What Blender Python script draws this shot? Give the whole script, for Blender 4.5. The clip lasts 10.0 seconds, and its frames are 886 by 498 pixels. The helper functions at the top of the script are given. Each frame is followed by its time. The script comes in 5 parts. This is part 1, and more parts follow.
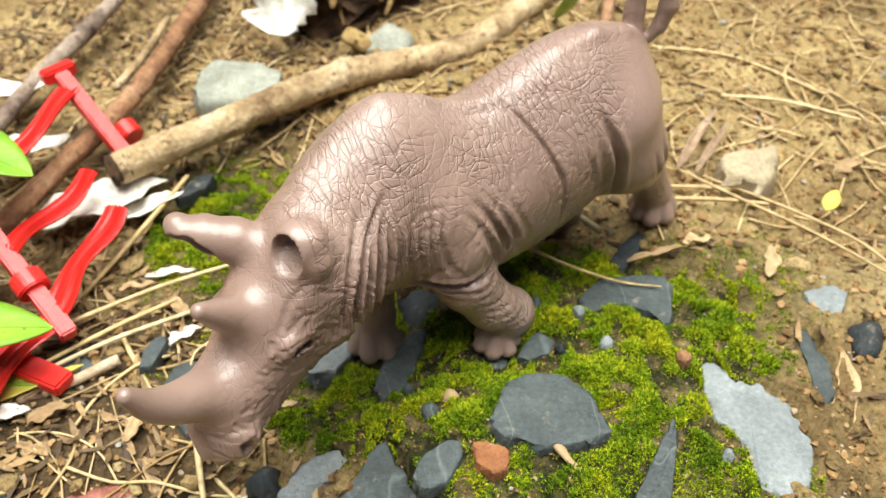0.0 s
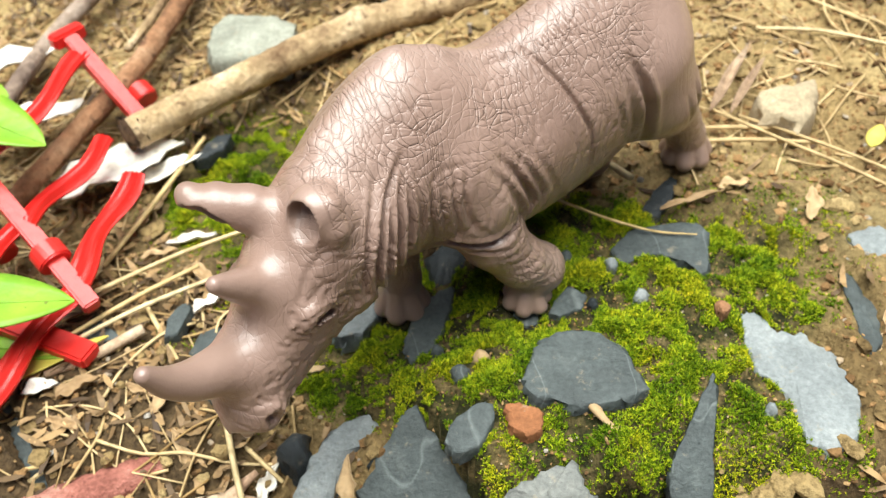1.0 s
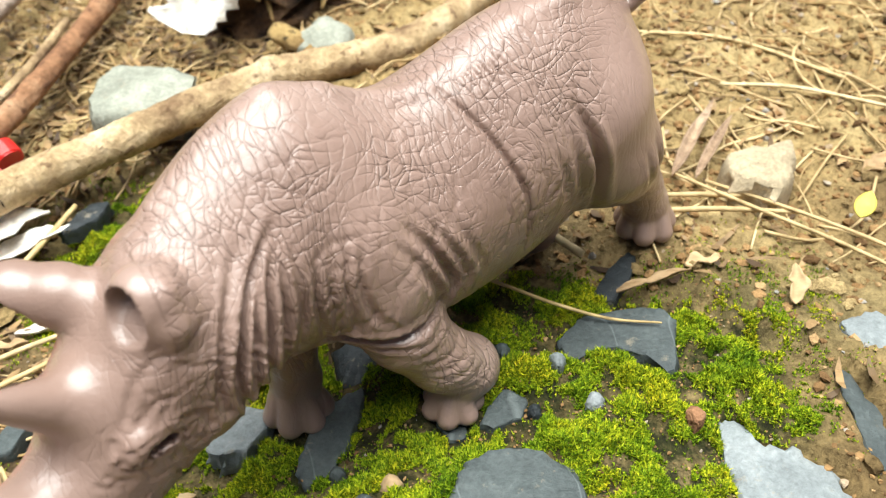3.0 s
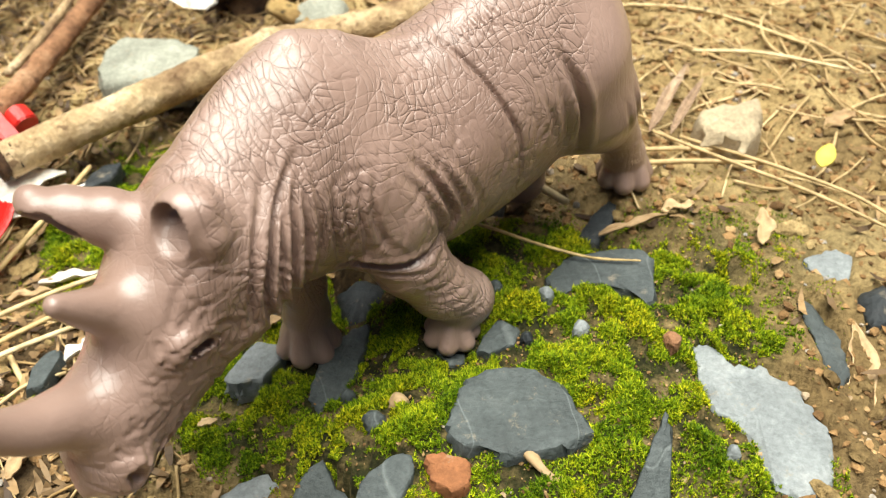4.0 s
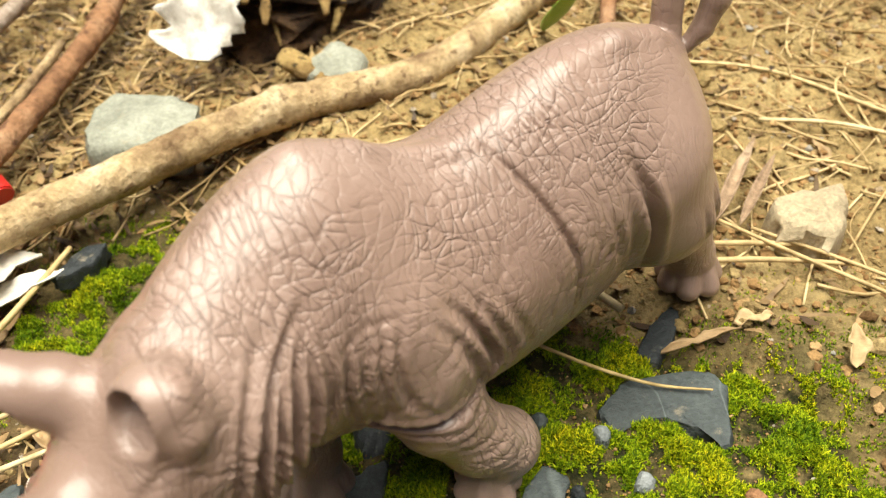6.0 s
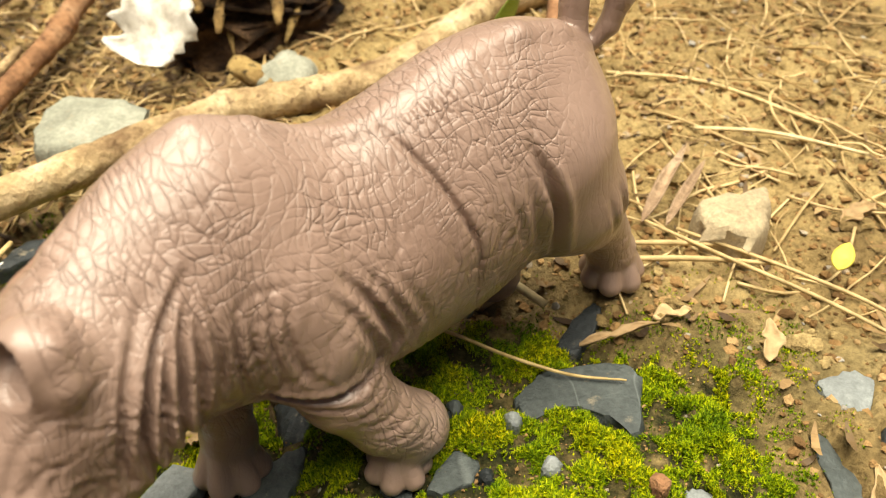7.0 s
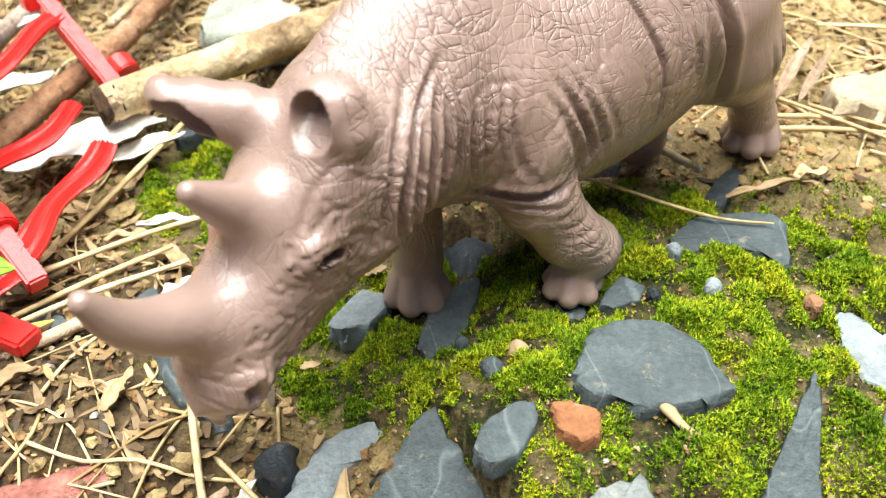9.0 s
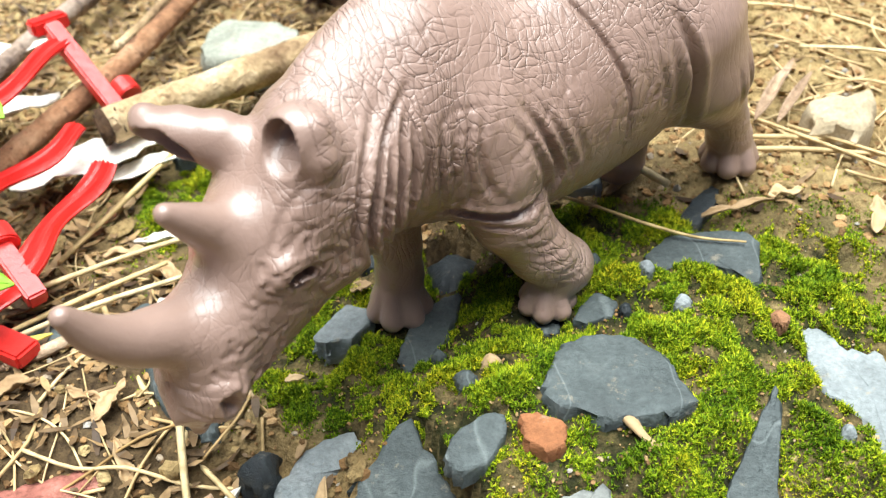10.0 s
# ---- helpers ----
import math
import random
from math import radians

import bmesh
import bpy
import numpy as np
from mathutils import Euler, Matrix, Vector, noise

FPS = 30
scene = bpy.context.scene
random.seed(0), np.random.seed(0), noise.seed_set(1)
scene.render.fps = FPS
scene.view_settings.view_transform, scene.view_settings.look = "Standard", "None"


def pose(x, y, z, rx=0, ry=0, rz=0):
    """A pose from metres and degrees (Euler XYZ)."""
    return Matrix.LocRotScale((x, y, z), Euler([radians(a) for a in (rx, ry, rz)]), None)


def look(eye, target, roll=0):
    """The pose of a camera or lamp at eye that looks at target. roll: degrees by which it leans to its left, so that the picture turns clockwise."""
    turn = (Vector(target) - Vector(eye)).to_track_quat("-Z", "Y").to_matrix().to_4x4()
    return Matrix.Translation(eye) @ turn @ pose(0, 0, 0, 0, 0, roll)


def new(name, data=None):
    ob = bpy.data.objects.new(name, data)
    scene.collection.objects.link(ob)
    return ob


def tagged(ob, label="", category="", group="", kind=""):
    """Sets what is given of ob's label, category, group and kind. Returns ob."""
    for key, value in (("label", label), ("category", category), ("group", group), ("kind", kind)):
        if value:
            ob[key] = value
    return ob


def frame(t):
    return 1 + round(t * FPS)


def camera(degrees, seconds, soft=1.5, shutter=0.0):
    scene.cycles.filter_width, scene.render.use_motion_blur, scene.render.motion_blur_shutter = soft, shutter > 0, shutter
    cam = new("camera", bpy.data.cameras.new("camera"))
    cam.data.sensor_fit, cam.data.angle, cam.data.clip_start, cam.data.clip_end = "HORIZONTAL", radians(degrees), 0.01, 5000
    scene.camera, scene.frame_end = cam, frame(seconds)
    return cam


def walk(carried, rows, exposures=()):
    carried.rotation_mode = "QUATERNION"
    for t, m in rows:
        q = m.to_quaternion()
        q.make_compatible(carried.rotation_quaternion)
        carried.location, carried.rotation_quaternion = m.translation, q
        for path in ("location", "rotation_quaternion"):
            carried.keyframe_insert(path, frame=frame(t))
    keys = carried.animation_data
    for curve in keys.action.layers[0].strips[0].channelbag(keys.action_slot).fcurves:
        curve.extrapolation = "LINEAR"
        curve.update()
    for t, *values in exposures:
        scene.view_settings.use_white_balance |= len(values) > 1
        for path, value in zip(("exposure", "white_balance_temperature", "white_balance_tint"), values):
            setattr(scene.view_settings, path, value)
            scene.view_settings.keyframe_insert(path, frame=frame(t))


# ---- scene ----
cam = camera(52.7, 10.0, 1.2)
cam.data.dof.use_dof = True
cam.data.dof.focus_distance = 0.152
cam.data.dof.aperture_fstop = 30.0
PATH = [
    (0, (0.00236, 0.00629, 0.15384), (0.00110, 0.15415, 0.01918), -0.83),
    (0.2, (0.00807, 0.03159, 0.14322), (0.00756, 0.17804, 0.00701), -0.20),
    (0.3, (0.00888, 0.03302, 0.14271), (0.00927, 0.17998, 0.00706), -0.12),
    (0.5, (0.00154, 0.01044, 0.15114), (0.00072, 0.15996, 0.01831), -1.03),
    (0.7, (-0.00064, 0.01433, 0.14530), (-0.00226, 0.16081, 0.00913), -1.03),
    (0.8, (-0.00034, 0.01519, 0.14773), (-0.00178, 0.16047, 0.01029), -0.92),
    (0.9, (0.00150, 0.00700, 0.14310), (-0.00540, 0.15303, 0.00662), -3.53),
    (1, (0.00387, 0.01352, 0.15112), (-0.00491, 0.15256, 0.00763), -5.21),
    (1.2, (0.00009, 0.01153, 0.14392), (-0.00470, 0.14868, -0.00156), -4.89),
    (1.3, (-0.00050, 0.00597, 0.14305), (-0.00716, 0.14317, -0.00232), -5.69),
    (1.5, (-0.00760, 0.00074, 0.13129), (-0.01434, 0.14079, -0.01134), -5.32),
    (1.7, (-0.00646, 0.00660, 0.13179), (-0.01488, 0.15014, -0.00723), -4.98),
    (1.8, (-0.00339, 0.01090, 0.13065), (-0.01144, 0.15716, -0.00552), -4.67),
    (2, (0.00323, 0.01795, 0.12723), (-0.00540, 0.16645, -0.00647), -4.11),
    (2.1, (0.00340, 0.01960, 0.11950), (-0.00414, 0.17304, -0.00856), -3.40),
    (2.2, (0.00358, 0.02682, 0.12606), (-0.00088, 0.17413, -0.00915), -2.42),
    (2.3, (0.00470, 0.03010, 0.11960), (-0.00044, 0.18381, -0.00826), -3.03),
    (2.4, (0.00490, 0.03350, 0.11960), (0.00132, 0.18725, -0.00826), -2.80),
    (2.5, (0.00580, 0.03895, 0.12686), (0.00365, 0.18809, -0.00639), -3.06),
    (2.7, (0.00842, 0.04312, 0.12402), (0.00850, 0.19312, -0.00827), -2.54),
    (3.8, (0.01569, 0.03410, 0.12866), (0.01978, 0.18463, -0.00297), -2.89),
    (4, (0.00746, 0.02513, 0.12696), (0.01333, 0.17474, -0.00564), -1.93),
    (4.2, (0.00746, 0.02616, 0.12774), (0.01186, 0.17421, -0.00665), -1.81),
    (4.5, (0.00863, 0.04142, 0.12678), (0.01224, 0.18837, -0.00884), -2.32),
    (4.7, (0.00790, 0.05351, 0.12690), (0.01037, 0.19799, -0.01137), -2.72),
    (5, (0.01106, 0.06232, 0.12709), (0.01243, 0.20736, -0.01062), -2.95),
    (5.2, (0.01323, 0.06069, 0.12588), (0.01452, 0.20603, -0.01150), -3.34),
    (6.3, (0.00379, 0.06013, 0.12118), (0.00668, 0.21456, -0.00587), -1.11),
    (6.5, (0.01000, 0.05943, 0.11981), (0.01180, 0.21535, -0.00543), -1.18),
    (6.7, (0.01413, 0.06345, 0.11812), (0.02181, 0.21835, -0.00816), 0.38),
    (7, (0.01805, 0.05225, 0.11882), (0.02299, 0.20800, -0.00655), -0.66),
    (7.2, (0.01034, 0.04308, 0.12042), (0.01518, 0.19943, -0.00420), -0.69),
    (7.4, (0.00080, 0.02430, 0.11000), (0.00604, 0.18662, -0.00672), 0.25),
    (7.5, (0.00202, 0.02674, 0.11785), (0.00476, 0.18399, -0.00569), -1.23),
    (7.7, (-0.00094, 0.01748, 0.11231), (0.00222, 0.17350, -0.01277), -0.63),
    (8, (0.00184, 0.02447, 0.11489), (0.00416, 0.17900, -0.01205), -0.80),
    (8.2, (0.00065, 0.01895, 0.11165), (0.00014, 0.17604, -0.01214), -2.02),
    (8.3, (-0.00660, 0.00980, 0.10160), (-0.00604, 0.16929, -0.01908), -0.68),
    (8.5, (-0.01017, 0.01075, 0.10501), (-0.01006, 0.16651, -0.02044), -1.29),
    (8.7, (-0.01465, 0.01228, 0.10984), (-0.01493, 0.16736, -0.01646), -1.05),
    (9, (-0.00633, 0.02275, 0.10909), (-0.01099, 0.17682, -0.01836), -1.83),
    (9.2, (-0.00476, 0.01880, 0.10662), (-0.01069, 0.17502, -0.01812), -2.53),
    (9.5, (-0.00269, 0.01500, 0.11009), (-0.00995, 0.16987, -0.01625), -2.33),
    (9.7, (0.00239, 0.01993, 0.10864), (-0.00598, 0.17582, -0.01637), -2.46),
    (10, (0.00124, 0.01835, 0.11329), (-0.00759, 0.17437, -0.01153), -2.70),
]
EXPOSURES = [(0.0, 0.82, 5800, 6.5), (1.5, 0.92, 5600, 6.5), (2.5, 1.02, 5450, 6.5), (4.0, 0.89, 6000, 7.5), (5.0, 0.89, 5950, 6.5), (6.5, 0.79, 6600, 6.5), (7.5, 0.95, 7000, 6.5), (8.2, 1.22, 6250, 6.5), (9.0, 1.34, 5500, 6.5), (10.0, 1.2, 5450, 6.5)]
walk(cam, [(t, look(eye, target, roll)) for t, eye, target, roll in PATH], EXPOSURES)

# ---- light: soft bright daylight from high above ----
SUN_FROM = Vector((0.0, -0.04, 0.98)).normalized()
sky_world = bpy.data.worlds.new("sky")
scene.world = sky_world
sky_world.use_nodes = True
wn = sky_world.node_tree
sky = wn.nodes.new("ShaderNodeTexSky")
sky.sky_type = "NISHITA"
sky.sun_disc = False
sky.dust_density = 6.0
sky.air_density = 0.6
sky.ozone_density = 0.2
sky.sun_elevation = math.asin(SUN_FROM.z)
sky.sun_rotation = math.atan2(SUN_FROM.x, SUN_FROM.y)
wn.nodes["Background"].inputs["Strength"].default_value = 0.022
wn.links.new(sky.outputs["Color"], wn.nodes["Background"].inputs["Color"])
sun = new("sun", bpy.data.lights.new("sun", "SUN"))
sun.data.energy = 5.0
sun.data.angle = radians(56)
sun.data.color = (1.0, 0.92, 0.78)
sun.matrix_world = look(SUN_FROM, (0, 0, 0))


# ---- materials ----
def nodes_of(mat):
    return mat.node_tree.nodes, mat.node_tree.links


def material(name, rough=0.7, spec=0.5):
    mat = bpy.data.materials.new(name)
    mat.use_nodes = True
    b = mat.node_tree.nodes["Principled BSDF"]
    b.inputs["Roughness"].default_value = rough
    b.inputs["Specular IOR Level"].default_value = spec
    return mat, b


def tex_coord(mat, scale=(1, 1, 1)):
    n, l = nodes_of(mat)
    c = n.new("ShaderNodeTexCoord")
    m = n.new("ShaderNodeMapping")
    m.inputs["Scale"].default_value = scale
    l.new(c.outputs["Object"], m.inputs["Vector"])
    return m.outputs["Vector"]


def noise_tex(mat, vec, scale, detail=4.0, rough=0.55, distort=0.0):
    n, l = nodes_of(mat)
    t = n.new("ShaderNodeTexNoise")
    t.inputs["Scale"].default_value = scale
    t.inputs["Detail"].default_value = detail
    t.inputs["Roughness"].default_value = rough
    t.inputs["Distortion"].default_value = distort
    if vec is not None:
        l.new(vec, t.inputs["Vector"])
    return t


def ramp(mat, fac, stops):
    n, l = nodes_of(mat)
    r = n.new("ShaderNodeValToRGB")
    e = r.color_ramp.elements
    while len(e) < len(stops):
        e.new(0.5)
    for el, (p, c) in zip(e, stops):
        el.position = p
        el.color = (*c, 1) if len(c) == 3 else c
    l.new(fac, r.inputs["Fac"])
    return r.outputs["Color"]


def mix(mat, fac, a, b, kind="MIX"):
    n, l = nodes_of(mat)
    m = n.new("ShaderNodeMix")
    m.data_type = "RGBA"
    m.blend_type = kind
    for value, k in ((fac, 0), (a, 6), (b, 7)):
        if isinstance(value, (int, float)):
            m.inputs[k].default_value = value
        elif isinstance(value, tuple):
            m.inputs[k].default_value = (*value, 1)
        else:
            l.new(value, m.inputs[k])
    return m.outputs[2]


def maths(mat, op, a, b=0.0, c=0.0):
    n, l = nodes_of(mat)
    m = n.new("ShaderNodeMath")
    m.operation = op
    for k, value in enumerate((a, b, c)):
        if isinstance(value, (int, float)):
            m.inputs[k].default_value = value
        else:
            l.new(value, m.inputs[k])
    return m.outputs[0]


def bump(mat, bsdf, height, depth, strength=1.0):
    n, l = nodes_of(mat)
    b = n.new("ShaderNodeBump")
    b.inputs["Strength"].default_value = strength
    b.inputs["Distance"].default_value = depth
    l.new(height, b.inputs["Height"])
    l.new(b.outputs["Normal"], bsdf.inputs["Normal"])
    return b


def colour(mat, bsdf, socket):
    mat.node_tree.links.new(socket, bsdf.inputs["Base Color"])


def island_random(mat):
    return mat.node_tree.nodes.new("ShaderNodeNewGeometry").outputs["Random Per Island"]


def object_random(mat):
    return mat.node_tree.nodes.new("ShaderNodeObjectInfo").outputs["Random"]


def soil_material():
    mat, b = material("sandy_soil", 0.92, 0.2)
    v = tex_coord(mat)
    big = noise_tex(mat, v, 28, 5, 0.6)
    fine = noise_tex(mat, v, 700, 6, 0.7)
    c1 = ramp(mat, big.outputs["Fac"], [(0.32, (0.18, 0.122, 0.05)), (0.5, (0.37, 0.265, 0.112)), (0.68, (0.54, 0.41, 0.19))])
    c2 = ramp(mat, fine.outputs["Fac"], [(0.3, (0.45, 0.42, 0.38)), (0.55, (1, 1, 1)), (0.75, (1.25, 1.2, 1.1))])
    c = mix(mat, 1.0, c1, c2, "MULTIPLY")
    n, l = nodes_of(mat)
    a = n.new("ShaderNodeAttribute")
    a.attribute_name = "cover_and_shade"
    sep = n.new("ShaderNodeSeparateColor")
    l.new(a.outputs["Color"], sep.inputs["Color"])
    patchy = noise_tex(mat, v, 160, 4, 0.7)
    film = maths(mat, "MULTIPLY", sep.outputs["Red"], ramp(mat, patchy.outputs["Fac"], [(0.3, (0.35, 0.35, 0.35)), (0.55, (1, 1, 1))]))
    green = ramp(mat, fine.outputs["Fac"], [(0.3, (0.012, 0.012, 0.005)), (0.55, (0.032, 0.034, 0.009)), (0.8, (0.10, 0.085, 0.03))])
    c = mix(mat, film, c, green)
    # green channel: dark soil, plus shade painted in under the toy
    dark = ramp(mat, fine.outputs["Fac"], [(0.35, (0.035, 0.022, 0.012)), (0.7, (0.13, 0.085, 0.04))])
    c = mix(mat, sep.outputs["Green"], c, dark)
    colour(mat, b, c)
    h = maths(mat, "ADD", fine.outputs["Fac"], maths(mat, "MULTIPLY", noise_tex(mat, v, 220, 4).outputs["Fac"], 1.5))
    bump(mat, b, h, 0.0012)
    return mat


def crumb_material():
    mat, b = material("soil_crumb", 0.9, 0.2)
    v = tex_coord(mat)
    r = island_random(mat)
    c = ramp(mat, r, [(0.0, (0.12, 0.07, 0.03)), (0.3, (0.27, 0.16, 0.065)), (0.65, (0.36, 0.225, 0.095)), (0.9, (0.48, 0.33, 0.16)), (1.0, (0.36, 0.35, 0.32))])
    f = noise_tex(mat, v, 900, 4, 0.7)
    c = mix(mat, 1.0, c, ramp(mat, f.outputs["Fac"], [(0.3, (0.6, 0.57, 0.52)), (0.65, (1.1, 1.08, 1.05))]), "MULTIPLY")
    colour(mat, b, c)
    bump(mat, b, f.outputs["Fac"], 0.0006)
    return mat


def moss_material():
    mat, b = material("moss", 0.65, 0.12)
    v = tex_coord(mat)
    r = island_random(mat)
    big = noise_tex(mat, v, 75, 3, 0.6)
    c = ramp(mat, r, [(0.0, (0.03, 0.058, 0.001)), (0.4, (0.13, 0.20, 0.002)), (0.75, (0.30, 0.38, 0.003)), (1.0, (0.52, 0.52, 0.012))])
    tint = ramp(mat, big.outputs["Fac"], [(0.36, (0.45, 0.58, 0.5)), (0.48, (0.95, 1.0, 1.0)), (0.64, (1.35, 1.12, 0.8))])
    colour(mat, b, mix(mat, 1.0, c, tint, "MULTIPLY"))
    b.inputs["Subsurface Weight"].default_value = 0.0
    b.inputs["Transmission Weight"].default_value = 0.0
    b.inputs["Sheen Weight"].default_value = 0.0
    return mat


def slate_material(name, base, light, rough=0.55, veins=0.0):
    mat, b = material(name, rough, 0.3)
    v = tex_coord(mat)
    n1 = noise_tex(mat, v, 90, 6, 0.65)
    n2 = noise_tex(mat, v, 900, 5, 0.7)
    c = ramp(mat, n1.outputs["Fac"], [(0.3, tuple(k * 0.7 for k in base)), (0.55, base), (0.75, light)])
    c = mix(mat, 1.0, c, ramp(mat, n2.outputs["Fac"], [(0.3, (0.62, 0.62, 0.62)), (0.6, (0.92, 0.92, 0.92)), (0.8, (1.2, 1.18, 1.12))]), "MULTIPLY")
    if veins:
        wv = tex_coord(mat, (1, 0.35, 1))
        d = noise_tex(mat, wv, 70, 2, 0.4)
        line = ramp(mat, maths(mat, "ABSOLUTE", maths(mat, "SUBTRACT", d.outputs["Fac"], 0.5)), [(0.0, (1, 1, 1)), (0.012, (0, 0, 0))])
        c = mix(mat, maths(mat, "MULTIPLY", line, veins), c, tuple(min(1, k * 2.1) for k in light))
    dust = noise_tex(mat, v, 240, 6, 0.75)
    c = mix(mat, ramp(mat, dust.outputs["Fac"], [(0.60, (0, 0, 0)), (0.70, (0.55, 0.55, 0.55))]), c, (0.34, 0.29, 0.20))
    colour(mat, b, c)
    layered = noise_tex(mat, tex_coord(mat, (1, 1.4, 1)), 130, 5, 0.6)
    bump(mat, b, maths(mat, "ADD", layered.outputs["Fac"], maths(mat, "MULTIPLY", n2.outputs["Fac"], 0.35)), 0.0012)
    return mat


def hide_material():
    mat, b = material("mauve_rubber", 0.40, 0.5)
    v = tex_coord(mat)
    n, l = nodes_of(mat)
    big = noise_tex(mat, v, 40, 3, 0.5)
    warp = noise_tex(mat, v, 140, 2, 0.5)
    vm = n.new("ShaderNodeVectorMath")
    vm.operation = "MULTIPLY_ADD"
    l.new(warp.outputs["Color"], vm.inputs[0])
    vm.inputs[1].default_value = (0.0016, 0.0016, 0.0016)
    swirl = noise_tex(mat, v, 48, 2, 0.5)
    vm2 = n.new("ShaderNodeVectorMath")
    vm2.operation = "MULTIPLY_ADD"
    l.new(swirl.outputs["Color"], vm2.inputs[0])
    vm2.inputs[1].default_value = (0.014, 0.010, 0.014)
    l.new(v, vm2.inputs[2])
    l.new(vm2.outputs[0], vm.inputs[2])

    def cracks(scale, stretch):
        mp = n.new("ShaderNodeMapping")
        mp.inputs["Scale"].default_value = stretch
        l.new(vm.outputs[0], mp.inputs["Vector"])
        vo = n.new("ShaderNodeTexVoronoi")
        vo.feature = "DISTANCE_TO_EDGE"
        vo.inputs["Scale"].default_value = scale
        l.new(mp.outputs["Vector"], vo.inputs["Vector"])
        return ramp(mat, vo.outputs["Distance"], [(0.0, (0, 0, 0)), (0.05, (0.6, 0.6, 0.6)), (0.13, (0.86, 0.86, 0.86)), (0.34, (1, 1, 1))])

    pads = cracks(330, (1.45, 1.1, 0.60))
    lines = cracks(250, (2.5, 1.2, 0.26))
    fine = cracks(820, (1.1, 1.0, 0.7))
    cross = cracks(300, (0.6, 1.2, 1.8))
    a1 = n.new("ShaderNodeAttribute")
    a1.attribute_name = "wrinkle"
    amount = a1.outputs["Fac"]
    pick = ramp(mat, noise_tex(mat, v, 85, 2, 0.5).outputs["Fac"], [(0.38, (0.1, 0.1, 0.1)), (0.62, (1, 1, 1))])
    h = maths(mat, "ADD", maths(mat, "MULTIPLY", pads, maths(mat, "ADD", 0.14, maths(mat, "MULTIPLY", pick, 0.28))), maths(mat, "MULTIPLY", lines, 0.6))
    h = maths(mat, "ADD", h, maths(mat, "MULTIPLY", cross, maths(mat, "SUBTRACT", 0.6, maths(mat, "MULTIPLY", pick, 0.5))))
    h = maths(mat, "ADD", h, maths(mat, "MULTIPLY", fine, 0.10))
    uneven = ramp(mat, noise_tex(mat, v, 62, 3, 0.5).outputs["Fac"], [(0.36, (0.3, 0.3, 0.3)), (0.62, (1.0, 1.0, 1.0))])
    h = maths(mat, "MULTIPLY", h, maths(mat, "MULTIPLY", amount, uneven))
    h = maths(mat, "ADD", h, maths(mat, "MULTIPLY", noise_tex(mat, v, 420, 4, 0.6).outputs["Fac"], 0.4))
    col = ramp(mat, big.outputs["Fac"], [(0.3, (0.255, 0.168, 0.130)), (0.55, (0.315, 0.214, 0.170)), (0.75, (0.36, 0.255, 0.208))])
    colour(mat, b, col)
    bump(mat, b, h, 0.00036)
    b.inputs["Coat Weight"].default_value = 0.5
    b.inputs["Coat Roughness"].default_value = 0.27
    return mat


def bark_material(name, dark, mid, light, scale=1.0, rough=0.8):
    mat, b = material(name, rough, 0.3)
    v = tex_coord(mat)
    n1 = noise_tex(mat, v, 70 * scale, 5, 0.6)
    n2 = noise_tex(mat, v, 600 * scale, 5, 0.7)
    c = ramp(mat, n1.outputs["Fac"], [(0.3, dark), (0.5, mid), (0.7, light)])
    c = mix(mat, 1.0, c, ramp(mat, n2.outputs["Fac"], [(0.3, (0.6, 0.56, 0.5)), (0.6, (1.08, 1.06, 1.04))]), "MULTIPLY")
    spot = noise_tex(mat, v, 330 * scale, 2, 0.5)
    c = mix(mat, ramp(mat, spot.outputs["Fac"], [(0.62, (0, 0, 0)), (0.68, (0.8, 0.8, 0.8))]), c, dark)
    colour(mat, b, c)
    bump(mat, b, maths(mat, "ADD", n2.outputs["Fac"], spot.outputs["Fac"]), 0.0009)
    return mat


def straw_material(name, dark, light, per="island", rough=0.6):
    mat, b = material(name, rough, 0.35)
    v = tex_coord(mat)
    r = island_random(mat) if per == "island" else object_random(mat)
    f = noise_tex(mat, v, 300, 4, 0.6)
    c = ramp(mat, r, [(0.0, dark), (1.0, light)])
    c = mix(mat, 1.0, c, ramp(mat, f.outputs["Fac"], [(0.3, (0.62, 0.58, 0.5)), (0.6, (1.08, 1.06, 1.02))]), "MULTIPLY")
    colour(mat, b, c)
    bump(mat, b, f.outputs["Fac"], 0.0004)
    return mat


def leaf_material(name, a, b_, vein):
    mat, b = material(name, 0.45, 0.4)
    v = tex_coord(mat)
    f = noise_tex(mat, v, 120, 4, 0.6)
    c = ramp(mat, f.outputs["Fac"], [(0.3, a), (0.7, b_)])
    s = noise_tex(mat, v, 420, 2, 0.5)
    c = mix(mat, ramp(mat, s.outputs["Fac"], [(0.68, (0, 0, 0)), (0.72, (0.6, 0.6, 0.6))]), c, vein)
    colour(mat, b, c)
    bump(mat, b, f.outputs["Fac"], 0.0005)
    return mat


def plastic_material():
    mat, b = material("red_plastic", 0.35, 0.5)
    v = tex_coord(mat)
    f = noise_tex(mat, v, 60, 3, 0.5)
    colour(mat, b, ramp(mat, f.outputs["Fac"], [(0.3, (0.56, 0.018, 0.012)), (0.7, (0.68, 0.03, 0.022))]))
    s = noise_tex(mat, v, 500, 3, 0.6)
    bump(mat, b, s.outputs["Fac"], 0.0002)
    return mat


